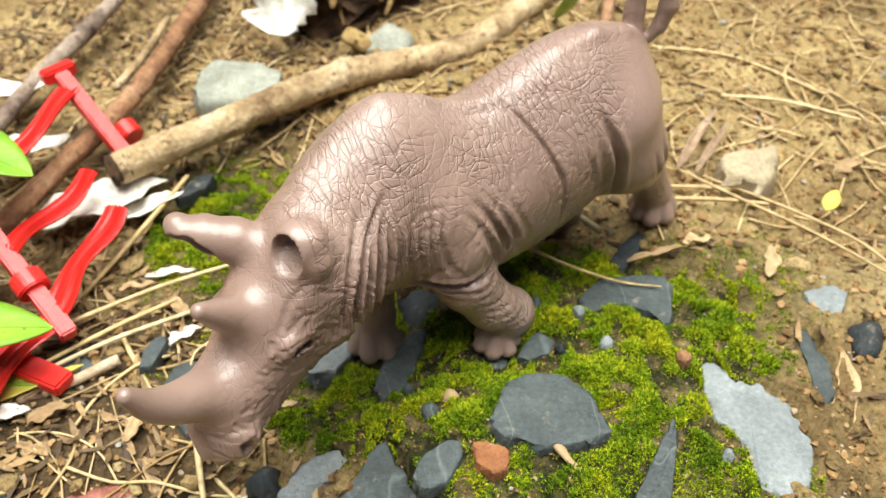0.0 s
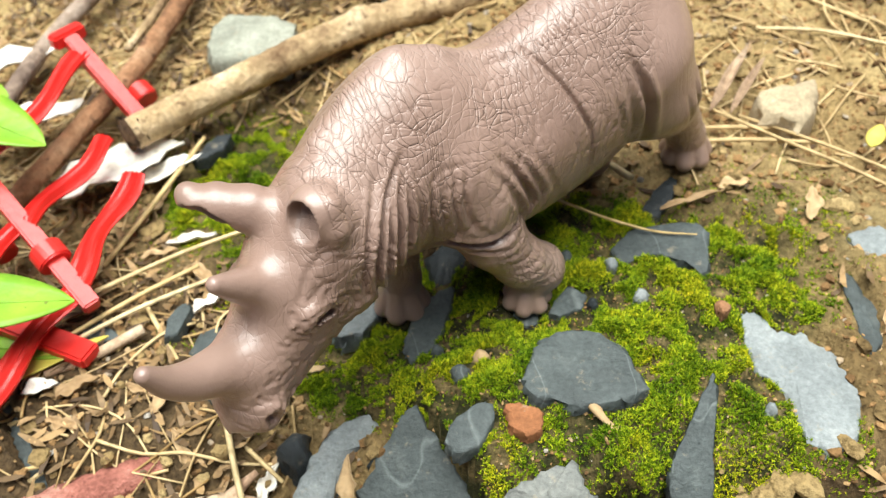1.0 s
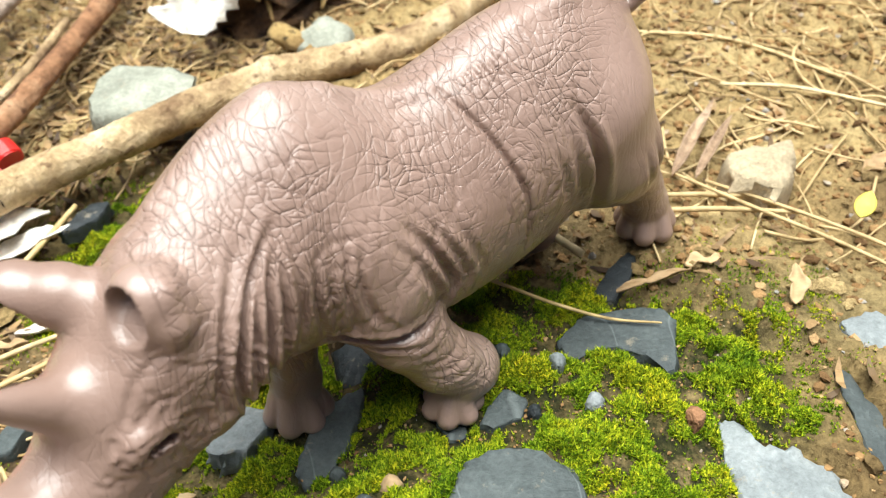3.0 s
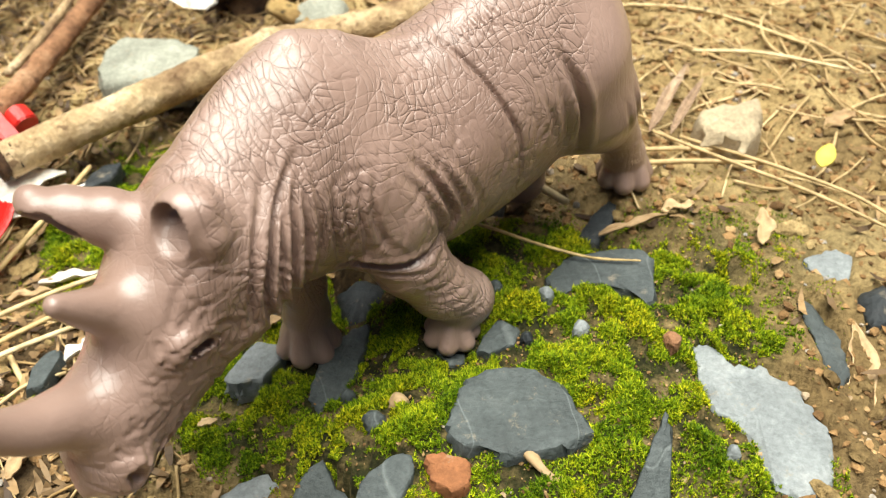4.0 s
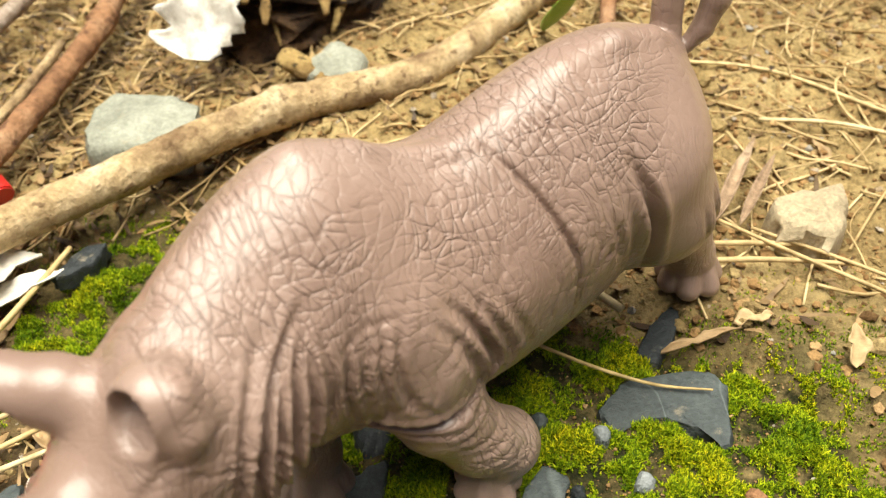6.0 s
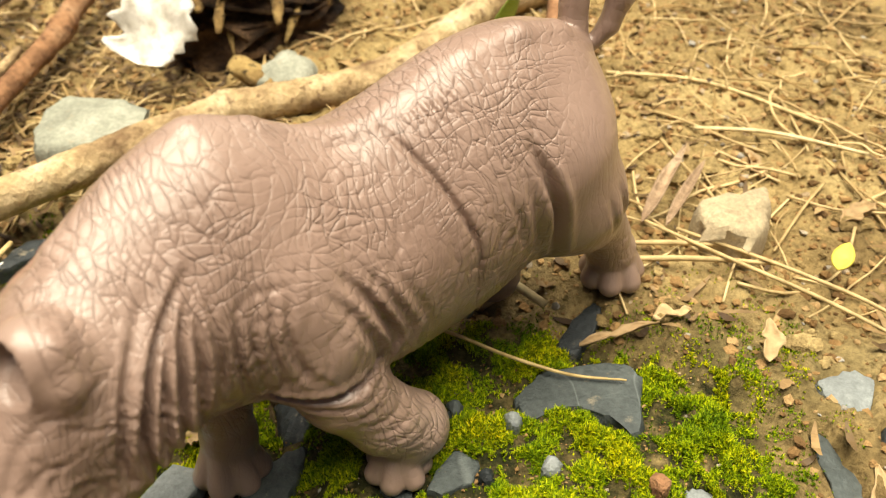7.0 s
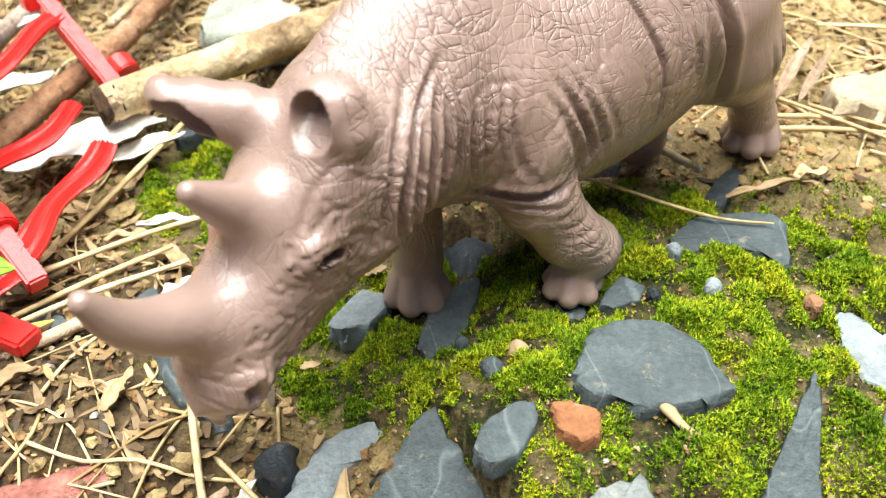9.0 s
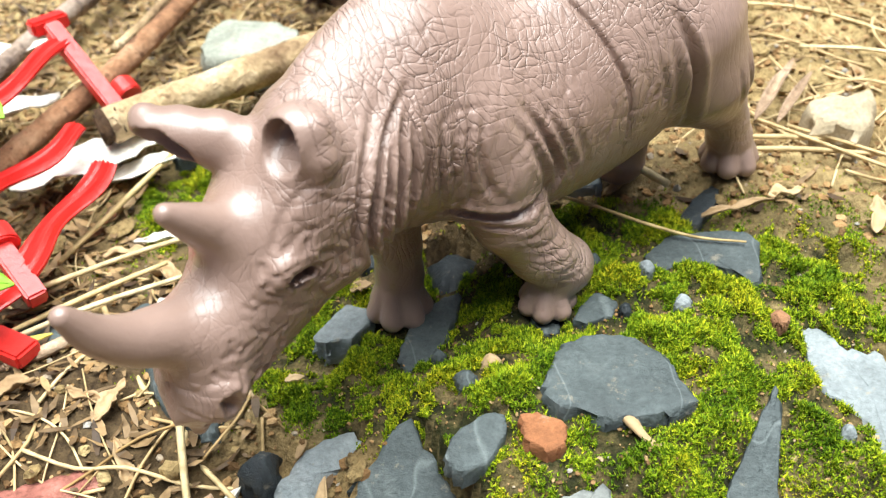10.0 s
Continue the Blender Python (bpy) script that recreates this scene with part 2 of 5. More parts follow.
SOIL = soil_material()
CRUMB = crumb_material()
MOSS = moss_material()
SLATE = slate_material("blue_grey_slate", (0.095, 0.112, 0.11), (0.155, 0.175, 0.168), 0.6, 0.25)
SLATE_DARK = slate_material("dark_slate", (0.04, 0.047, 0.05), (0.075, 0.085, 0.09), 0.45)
SLATE_PALE = slate_material("pale_grey_stone", (0.30, 0.33, 0.33), (0.42, 0.44, 0.43), 0.65)
STONE_ROUGH = slate_material("rough_grey_stone", (0.24, 0.25, 0.23), (0.36, 0.36, 0.32), 0.8)
STONE_CREAM = slate_material("cream_stone", (0.58, 0.47, 0.30), (0.70, 0.60, 0.42), 0.85)
STONE_GREEN = slate_material("lichened_stone", (0.38, 0.39, 0.31), (0.55, 0.55, 0.46), 0.7)
BRICK = slate_material("orange_brick_chip", (0.36, 0.15, 0.06), (0.50, 0.27, 0.13), 0.85)
HIDE = hide_material()
BARK = bark_material("tan_bark", (0.17, 0.10, 0.05), (0.50, 0.37, 0.20), (0.68, 0.55, 0.36))
BARK_RED = bark_material("red_brown_bark", (0.13, 0.06, 0.03), (0.34, 0.18, 0.09), (0.46, 0.29, 0.17))
BARK_GREY = bark_material("grey_brown_bark", (0.14, 0.10, 0.08), (0.34, 0.26, 0.20), (0.48, 0.40, 0.33))
BARK_PINK = bark_material("pink_bark", (0.20, 0.07, 0.05), (0.42, 0.17, 0.13), (0.55, 0.32, 0.25), 1.4)
WOOD_PALE = bark_material("peeled_wood", (0.42, 0.27, 0.17), (0.62, 0.47, 0.32), (0.74, 0.62, 0.46), 0.8, 0.65)
WOOD_ROT = bark_material("rotten_wood", (0.03, 0.02, 0.01), (0.25, 0.16, 0.06), (0.46, 0.33, 0.13), 1.2, 0.9)
WOOD_DARK = bark_material("broken_wood", (0.02, 0.012, 0.008), (0.09, 0.05, 0.025), (0.2, 0.12, 0.06), 2.0, 0.9)
STRAW = straw_material("dry_straw", (0.34, 0.22, 0.08), (0.66, 0.52, 0.28))
STRAW_ONE = straw_material("dry_stem", (0.55, 0.41, 0.18), (0.72, 0.60, 0.36), "object")
LITTER = straw_material("leaf_litter", (0.05, 0.028, 0.012), (0.36, 0.24, 0.11))
BARK_STRIP = bark_material("bark_strip", (0.24, 0.16, 0.10), (0.40, 0.29, 0.19), (0.52, 0.41, 0.29), 0.8, 0.75)
DRY_LEAF = straw_material("dry_leaf", (0.30, 0.20, 0.10), (0.52, 0.38, 0.21), "object", 0.7)
WHITE_LEAF = straw_material("bleached_leaf", (0.74, 0.72, 0.66), (0.82, 0.80, 0.76), "object", 0.6)
LEAF = leaf_material("green_leaf", (0.16, 0.33, 0.02), (0.28, 0.45, 0.03), (0.10, 0.07, 0.02))
LEAF_YELLOW = leaf_material("yellow_leaf", (0.50, 0.42, 0.05), (0.62, 0.55, 0.10), (0.2, 0.1, 0.02))
RED = plastic_material()


# ---- mesh helpers ----
def mesh_object(name, verts, faces, mat, smooth=True):
    me = bpy.data.meshes.new(name)
    me.from_pydata([tuple(map(float, p)) for p in verts], [], [tuple(map(int, f)) for f in faces])
    if smooth:
        me.polygons.foreach_set("use_smooth", [True] * len(me.polygons))
    me.materials.append(mat)
    me.update()
    return new(name, me)


def mesh_arrays(name, verts, faces, mat, smooth=False):
    """A mesh from arrays; every face has as many corners as faces has columns."""
    verts, faces = np.asarray(verts, np.float32), np.asarray(faces, np.int32)
    me = bpy.data.meshes.new(name)
    k = faces.shape[1]
    me.vertices.add(len(verts))
    me.vertices.foreach_set("co", verts.ravel())
    me.loops.add(faces.size)
    me.loops.foreach_set("vertex_index", faces.ravel())
    me.polygons.add(len(faces))
    me.polygons.foreach_set("loop_start", np.arange(0, faces.size, k, dtype=np.int32))
    me.update(calc_edges=True)
    me.polygons.foreach_set("use_smooth", np.full(len(faces), smooth))
    me.materials.append(mat)
    me.validate()
    return new(name, me)


def part(name, bm, mat, parent, label=""):
    me = bpy.data.meshes.new(name)
    bm.to_mesh(me)
    bm.free()
    me.materials.append(mat)
    me.polygons.foreach_set("use_smooth", [True] * len(me.polygons))
    ob = new(name, me)
    ob.parent = parent
    if label:
        tagged(ob, label)
    return ob


def under(ob, parent, label=""):
    ob.parent = parent
    if label:
        tagged(ob, label)
    return ob


def smooth_path(points, per=8):
    """Catmull-Rom through rows of any width."""
    p = np.asarray(points, float)
    q = np.vstack([2 * p[0] - p[1], p, 2 * p[-1] - p[-2]])
    out = []
    for i in range(1, len(q) - 2):
        for t in np.linspace(0, 1, per, endpoint=False):
            a, b, c, d = q[i - 1], q[i], q[i + 1], q[i + 2]
            out.append(0.5 * (2 * b + (c - a) * t + (2 * a - 5 * b + 4 * c - d) * t * t + (3 * b - a - 3 * c + d) * t ** 3))
    out.append(q[-2])
    return np.array(out)


def tube_data(points, sides=10, per=8, rough=0.0, flat=1.0, seed=0, twist=0.0):
    """Verts and faces of a closed tube along rows of x, y, z, radius (metres)."""
    path = smooth_path(points, per)
    rng = np.random.default_rng(seed)
    verts, faces = [], []
    up = np.array([0.0, 0.0, 1.0])
    n = len(path)
    for i, row in enumerate(path):
        d = path[min(i + 1, n - 1)][:3] - path[max(i - 1, 0)][:3]
        d /= np.linalg.norm(d) + 1e-12
        side = np.cross(d, up)
        if np.linalg.norm(side) < 1e-3:
            side = np.array([1.0, 0, 0])
        side /= np.linalg.norm(side)
        top = np.cross(side, d)
        wob = 1 + rough * rng.normal(size=sides)
        for k in range(sides):
            a = 2 * math.pi * k / sides + twist * i
            verts.append(row[:3] + row[3] * wob[k] * (side * math.cos(a) + top * flat * math.sin(a)))
    for i in range(n - 1):
        for k in range(sides):
            a, b = i * sides + k, i * sides + (k + 1) % sides
            faces.append((a, b, b + sides, a + sides))
    faces.append(tuple(range(sides - 1, -1, -1)))
    faces.append(tuple(range((n - 1) * sides, n * sides)))
    return verts, faces


def tube(name, points, mat, **kw):
    v, f = tube_data(points, **kw)
    return mesh_object(name, v, f, mat)


def fbm(x, y, z=0.0, octaves=4):
    return noise.fractal(Vector((x, y, z)), 0.9, 2.1, octaves)


# ---- where the stones lie: outlines in mm, height of the top, thickness ----
STONES = []


def stone(*given, **named):
    STONES.append((given, named))


stone("slate_stone", [(11.0, 120.8), (14.3, 128.0), (18.4, 131.0), (26.1, 131.0), (32.3, 125.3), (35.2, 115.3), (28.3, 112.8), (20.8, 112.2), (11.1, 115.3)], 0.0040, 0.006, SLATE, "large flat blue-grey slate bedded in green moss", seed=1)
stone("slate_stone", [(34.0, 159.4), (39.5, 164.7), (54.8, 166.1), (57.4, 162.2), (53.9, 148.7), (50.3, 152.9), (44.7, 156.0), (34.8, 153.4)], -0.0005, 0.004, SLATE, "flat dark grey slate with a dry stem across it", seed=2, dome=0.05)
stone("slate_chip", [(17.7, 140.2), (22.7, 148.0), (26.6, 144.9), (25.2, 140.5), (19.6, 138.8)], -0.0010, 0.003, SLATE, "small three-cornered grey slate chip in moss", seed=3)
stone("slate_chip", [(9.8, 142.5), (13.2, 145.9), (16.1, 144.2), (15.3, 138.0), (12.3, 137.7)], -0.0026, 0.003, SLATE, "small grey slate chip under the toy's forefoot", seed=4)
stone("slate_stone", [(-2.8, 154.8), (-7.8, 152.4), (-13.2, 144.4), (-14.6, 135.8), (-12.2, 132.5), (-8.7, 135.3), (-5.5, 142.0)], -0.0068, 0.004, SLATE, "long dark slate under the toy's other forefoot", seed=5)
stone("pale_stone", [(-32.4, 141.9), (-30.0, 147.2), (-26.3, 152.1), (-21.0, 151.1), (-20.4, 147.3), (-24.1, 141.2), (-28.5, 140.5)], -0.0075, 0.006, SLATE_PALE, "pale grey stone beside a forefoot, damp and smooth", seed=6)
stone("slate_stone", [(-5.4, 108.3), (-3.7, 112.4), (1.5, 115.9), (4.8, 115.7), (5.0, 112.5), (1.9, 107.4), (-3.0, 105.8)], 0.0000, 0.004, SLATE, "oval grey slate pebble set in moss", seed=7, jag=0.015, slope=(0, 0.25))
stone("brick_chip", [(6.9, 114.0), (9.5, 114.4), (14.6, 112.3), (13.8, 107.9), (10.7, 106.8), (7.4, 109.8)], 0.0025, 0.004, BRICK, "orange-brown brick chip in moss", seed=8, slope=(0, 0.2), facets=0.12)
stone("slate_stone", [(-12.3, 121.6), (-7.7, 115.7), (-4.1, 110.1), (1.0, 103.5), (1.1, 97.3), (-6.4, 94.8), (-21.0, 96.4), (-24.6, 106.4), (-18.8, 113.4)], -0.0160, 0.009, SLATE, "pointed blue-grey slate with pale veins leaning on the mossy bank", slope=(0, 0.75), seed=9, dome=0.08)
stone("rough_stone", [(2.5, 96.6), (7.9, 99.0), (14.4, 102.3), (19.9, 103.5), (21.3, 99.3), (23.8, 95.6), (19.3, 90.6), (8.8, 87.2), (2.0, 88.0)], -0.0050, 0.010, STONE_ROUGH, "rough chunky grey stone at the foot of the moss", slope=(0, 0.6), seed=10, dome=0.14, facets=0.10)
stone("slate_stone", [(48.5, 119.1), (48.7, 114.7), (47.0, 106.4), (46.0, 98.2), (42.5, 94.3), (37.8, 95.4), (37.9, 103.0), (40.5, 107.6), (45.4, 114.8)], -0.0035, 0.007, SLATE, "narrow blade-shaped grey slate standing in the moss", slope=(0, 0.6), seed=11, dome=0.1, jag=0.015)
stone("pale_stone", [(59.8, 139.7), (63.2, 140.5), (64.5, 135.2), (72.2, 133.0), (76.9, 127.5), (78.6, 117.1), (74.2, 106.3), (68.1, 104.8), (64.3, 107.7), (64.4, 117.3), (59.0, 124.6), (58.5, 130.8)], -0.0035, 0.008, SLATE_PALE, "large pale grey slate partly overgrown with moss", seed=12, dome=0.1)
stone("slate_stone", [(-39.6, 106.9), (-36.0, 114.6), (-30.9, 120.3), (-23.0, 122.8), (-19.2, 119.9), (-20.3, 117.0), (-26.3, 114.7), (-28.5, 109.5), (-33.0, 104.7)], -0.0165, 0.008, SLATE_PALE, "pale blue-grey slate with a dead leaf against it", slope=(0.1, 0.5), seed=13, dome=0.3)
stone("dark_pebble", [(-42.8, 114.9), (-39.3, 121.0), (-35.6, 120.1), (-35.6, 114.4), (-38.1, 112.0)], -0.0150, 0.007, SLATE_DARK, "rounded dark blue-black pebble in soil", seed=14, dome=0.5, jag=0.015)
stone("slate_stone", [(9.7, 88.4), (14.4, 93.9), (28.8, 99.3), (32.1, 95.1), (29.8, 85.9), (26.1, 80.0), (8.8, 80.0)], -0.0215, 0.006, SLATE, "blue-grey slate lying in brown soil", slope=(0, 0.3), seed=15)
stone("slate_chip", [(31.6, 95.2), (38.4, 102.6), (39.7, 97.9), (33.0, 90.8)], -0.0180, 0.004, SLATE, "small grey slate wedge in brown soil", seed=16)
stone("slate_stone", [(61.4, 99.4), (73.6, 99.0), (75.0, 84.0), (60.6, 87.1)], -0.0180, 0.006, SLATE_PALE, "square-ended pale slate in crumbly soil", seed=17)
stone("rough_stone", [(-2.3, 89.4), (3.8, 96.0), (10.1, 96.3), (9.7, 88.8), (5.0, 83.4)], -0.0270, 0.006, STONE_ROUGH, "low grey stone in brown soil", seed=18, dome=0.4)
stone("slate_stone", [(-65.4, 139.8), (-63.8, 146.4), (-59.2, 148.9), (-52.9, 141.9), (-46.3, 124.8), (-46.7, 120.7), (-52.6, 122.9), (-60.2, 129.6)], -0.0105, 0.008, SLATE, "long smooth grey-green slate under the toy's snout", seed=19, jag=0.012, dome=0.3)
stone("slate_chip", [(42.9, 171.3), (46.7, 178.1), (52.4, 184.0), (53.7, 181.3), (50.4, 173.8), (46.0, 168.6)], -0.0015, 0.004, SLATE_DARK, "dark slate sliver beside the toy's hind foot", seed=20, jag=0.02)
stone("cream_rock", [(77.5, 206.2), (93.7, 209.3), (92.5, 202.1), (86.8, 192.3), (76.4, 196.1)], 0.0065, 0.012, STONE_CREAM, "blocky cream sandstone lump on dry soil", seed=21, facets=0.06, dome=0.15)
stone("slate_stone", [(84.2, 151.2), (87.9, 150.8), (90.1, 141.1), (88.2, 131.3), (84.0, 127.9), (84.2, 134.5)], -0.0050, 0.005, SLATE, "curved grey slate at the edge of the moss", seed=22, slope=(-0.3, 0))
stone("slate_stone", [(89.1, 162.1), (97.0, 164.4), (100.7, 161.9), (96.2, 153.4), (90.4, 156.3)], -0.0030, 0.004, SLATE_PALE, "small grey slate half covered by soil", seed=23)
stone("dark_stone", [(96.9, 150.7), (103.2, 153.4), (105.6, 150.6), (102.1, 142.7), (95.8, 141.5)], -0.0040, 0.006, SLATE_DARK, "dark grey stone in shade at the moss edge", seed=24, dome=0.4)
stone("lichened_stone", [(-77.6, 251.5), (-72.9, 262.3), (-56.8, 259.6), (-49.6, 254.3), (-51.9, 238.2), (-74.3, 237.0)], 0.0050, 0.010, STONE_GREEN, "smooth grey-green stone behind the branch", seed=25, dome=0.15)
stone("lichened_stone", [(-24.6, 275.2), (-17.3, 284.7), (-8.4, 276.7), (-11.0, 265.5), (-24.1, 265.8)], 0.0050, 0.008, STONE_GREEN, "grey-green stone by the rotten stump", seed=26, dome=0.4)
stone("slate_chip", [(-75.6, 204.6), (-70.2, 213.7), (-65.9, 215.0), (-66.7, 208.4), (-72.9, 203.3)], -0.0050, 0.004, SLATE_DARK, "dark slate chip in thin moss", seed=27)
stone("slate_chip", [(-71.3, 143.6), (-71.4, 150.6), (-68.3, 154.7), (-66.5, 152.4), (-68.0, 144.4)], -0.0085, 0.004, SLATE, "thin grey slate sliver on edge", seed=28)
stone("slate_chip", [(-93.3, 148.9), (-90.2, 152.2), (-82.9, 146.2), (-85.0, 143.9), (-91.5, 145.4)], -0.0100, 0.005, SLATE, "blue-grey slate chip in leaf litter", seed=29)
stone("slate_stone", [(-110.9, 133.8), (-107.5, 133.5), (-96.1, 118.4), (-91.3, 110.1), (-95.2, 111.0), (-104.0, 122.0)], -0.0185, 0.005, SLATE, "long narrow blue-grey slate in leaf litter", seed=30)
# added stone: stands in for the black, shaded gap between the legs
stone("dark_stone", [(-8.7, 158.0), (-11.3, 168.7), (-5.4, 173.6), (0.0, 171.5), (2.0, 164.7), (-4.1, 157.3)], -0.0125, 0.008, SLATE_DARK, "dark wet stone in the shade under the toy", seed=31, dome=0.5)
# slate behind the far forefoot, coloured dark for the shade it lies in
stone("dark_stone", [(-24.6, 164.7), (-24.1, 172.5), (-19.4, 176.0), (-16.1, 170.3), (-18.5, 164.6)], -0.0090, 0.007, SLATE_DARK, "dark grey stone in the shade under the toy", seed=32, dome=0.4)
stone("pale_stone", [(15.8, 186.2), (19.2, 190.4), (28.3, 188.8), (27.5, 183.8), (20.5, 182.8)], -0.0010, 0.005, SLATE_PALE, "pale grey stone behind the toy's belly", seed=33)


def stone_top(x, y, grow=1.0):
    """The height of the stone that covers each place, or 9 where none does."""
    x, y = np.asarray(x, float), np.asarray(y, float)
    out = np.full(x.shape, 9.0)
    for (_, outline, top, thick, *_rest), named in STONES:
        p = np.array(outline, float) / 1000
        c = p.mean(0)
        p = c + (p - c) * grow
        (x0, y0), (x1, y1) = p.min(0), p.max(0)
        near = (x > x0) & (x < x1) & (y > y0) & (y < y1)
        if not near.any():
            continue
        px, py = x[near], y[near]
        inside = np.zeros(px.shape, bool)
        for (ax, ay), (bx, by) in zip(p, np.roll(p, -1, 0)):
            if ay != by:
                inside ^= ((ay > py) != (by > py)) & (px < (bx - ax) * (py - ay) / (by - ay) + ax)
        sx, sy = named.get("slope", (0.0, 0.0))
        z = top + sx * (px - c[0]) + sy * (py - c[1])
        out[near] = np.where(inside, np.minimum(out[near], z), out[near])
    return out


# ---- ground ----
def smoothstep(t):
    t = np.clip(t, 0, 1)
    return t * t * (3 - 2 * t)


def ground_base(x, y):
    """The broad shape of the ground, in metres."""
    edge = np.interp(x, (-0.12, -0.06, -0.035, -0.012, 0.01, 0.03, 0.05, 0.07, 0.10), (0.115, 0.120, 0.127, 0.117, 0.104, 0.102, 0.108, 0.106, 0.115))
    z = -0.004 - 0.008 * smoothstep((-0.005 - x) / 0.05)
    z = z + 0.0045 * np.exp(-(((x - 0.03) / 0.05) ** 2) - ((y - 0.135) / 0.045) ** 2)
    z = z + 0.0045 * np.exp(-(((x - 0.022) / 0.026) ** 2) - ((y - 0.116) / 0.018) ** 2)
    z = z - 0.016 * smoothstep((edge + 0.002 - y) / 0.022) * (1 - 0.45 * smoothstep((-0.04 - x) / 0.03))
    z = z - 0.006 * smoothstep((x - 0.078) / 0.02) * smoothstep((0.150 - y) / 0.03)
    z = z + 0.006 * smoothstep((y - 0.19) / 0.06)
    z = z + 0.0045 * np.exp(-(((x - 0.060) / 0.022) ** 2) - ((y - 0.193) / 0.014) ** 2)
    z = z - 0.007 * np.exp(-(((x - 0.031) / 0.011) ** 2) - ((y - 0.188) / 0.006) ** 2)
    z = z - 0.005 * np.exp(-(((x + 0.022) / 0.018) ** 2) - ((y - 0.145) / 0.024) ** 2)
    z = z - 0.006 * np.exp(-(((x + 0.006) / 0.006) ** 2) - ((y - 0.168) / 0.007) ** 2)
    return z


def moss_cover(x, y):
    """How mossy a place is, 0 to 1."""
    edge = np.interp(x, (-0.06, -0.035, -0.012, 0.0, 0.03, 0.05, 0.066, 0.075), (0.150, 0.122, 0.111, 0.086, 0.084, 0.088, 0.098, 0.125))
    back = np.interp(x, (-0.06, -0.03, 0.0, 0.03, 0.06, 0.085), (0.168, 0.172, 0.178, 0.181, 0.174, 0.166))
    m = smoothstep((y - edge) / 0.006) * smoothstep((back - y) / 0.008)
    m = m * (1 - np.exp(-(((x + 0.006) / 0.014) ** 2) - ((y - 0.171) / 0.009) ** 2))
    m = m * smoothstep((x + 0.052) / 0.012) * smoothstep((0.084 - x) / 0.014)
    m = np.maximum(m, 0.75 * smoothstep((1.0 - np.hypot((x + 0.058) / 0.028, (y - 0.196) / 0.030)) / 0.35))
    m = m * (1 - smoothstep((x - 0.062) / 0.008) * smoothstep((0.137 - y) / 0.01))
    return m


def moss_film(x, y):
    """Thin green growth on the soil, 0 to 1."""
    a = np.exp(-(((x + 0.06) / 0.03) ** 2) - ((y - 0.205) / 0.028) ** 2)
    b = 0.8 * np.exp(-(((x - 0.075) / 0.03) ** 2) - ((y - 0.165) / 0.016) ** 2)
    c = 0.9 * np.exp(-(((x + 0.05) / 0.02) ** 2) - ((y - 0.160) / 0.02) ** 2)
    return np.clip(np.maximum.reduce([a, b, c, moss_cover(x, y)]), 0, 1)


def detail_z(x, y):
    m = float(moss_cover(x, y))
    z = 0.0022 * fbm(x * 60, y * 60) + 0.0013 * fbm(x * 260, y * 260, 3.0, 3) * (1 - 0.6 * m)
    lump = (0.0036 * max(-0.35, fbm(x * 110, y * 110, 9.0, 2)) + 0.0006 * fbm(x * 420, y * 420, 4.0, 2)) * m
    return z + lump


# the toy has settled a little: places of the soles, their height and width
FEET = [(0.0125, 0.1440, -0.0026, 0.008), (-0.0150, 0.1500, -0.0092, 0.010), (0.0560, 0.1877, -0.0003, 0.009), (0.0330, 0.1890, -0.0036, 0.008)]


def heights(x, y):
    """The ground's height at many places; it gives way under the stones."""
    x, y = np.asarray(x, float), np.asarray(y, float)
    fine = np.array([detail_z(a, b) if -0.5 < a < 0.5 and -0.3 < b < 0.8 else 0.0 for a, b in zip(x.ravel(), y.ravel())]).reshape(x.shape)
    z = ground_base(x, y) + fine
    z = z - 0.0013 * moss_cover(x, y)
    for fx, fy, fz, fr in FEET:
        d = np.hypot(x - fx, y - fy)
        z = np.minimum(z, fz + np.clip(d - fr, 0, 9) * 0.55)
    z = np.minimum(z, stone_top(x, y, 1.10) - 0.0004)
    return np.minimum(z, stone_top(x, y, 1.0) - 0.0022)


def ground_z(x, y):
    return float(heights(np.array([x]), np.array([y]))[0])


def spaced(lo, hi, step, far):
    """Grid lines: even between lo and hi, then ever wider out to far."""
    mid = list(np.arange(lo, hi + step / 2, step))
    out, d = [], step
    x = hi
    while x < far:
        d *= 1.35
        x += d
        out.append(x)
    low, d, x = [], step, lo
    while x > -far:
        d *= 1.35
        x -= d
        low.append(x)
    return np.array(low[::-1] + mid + out)


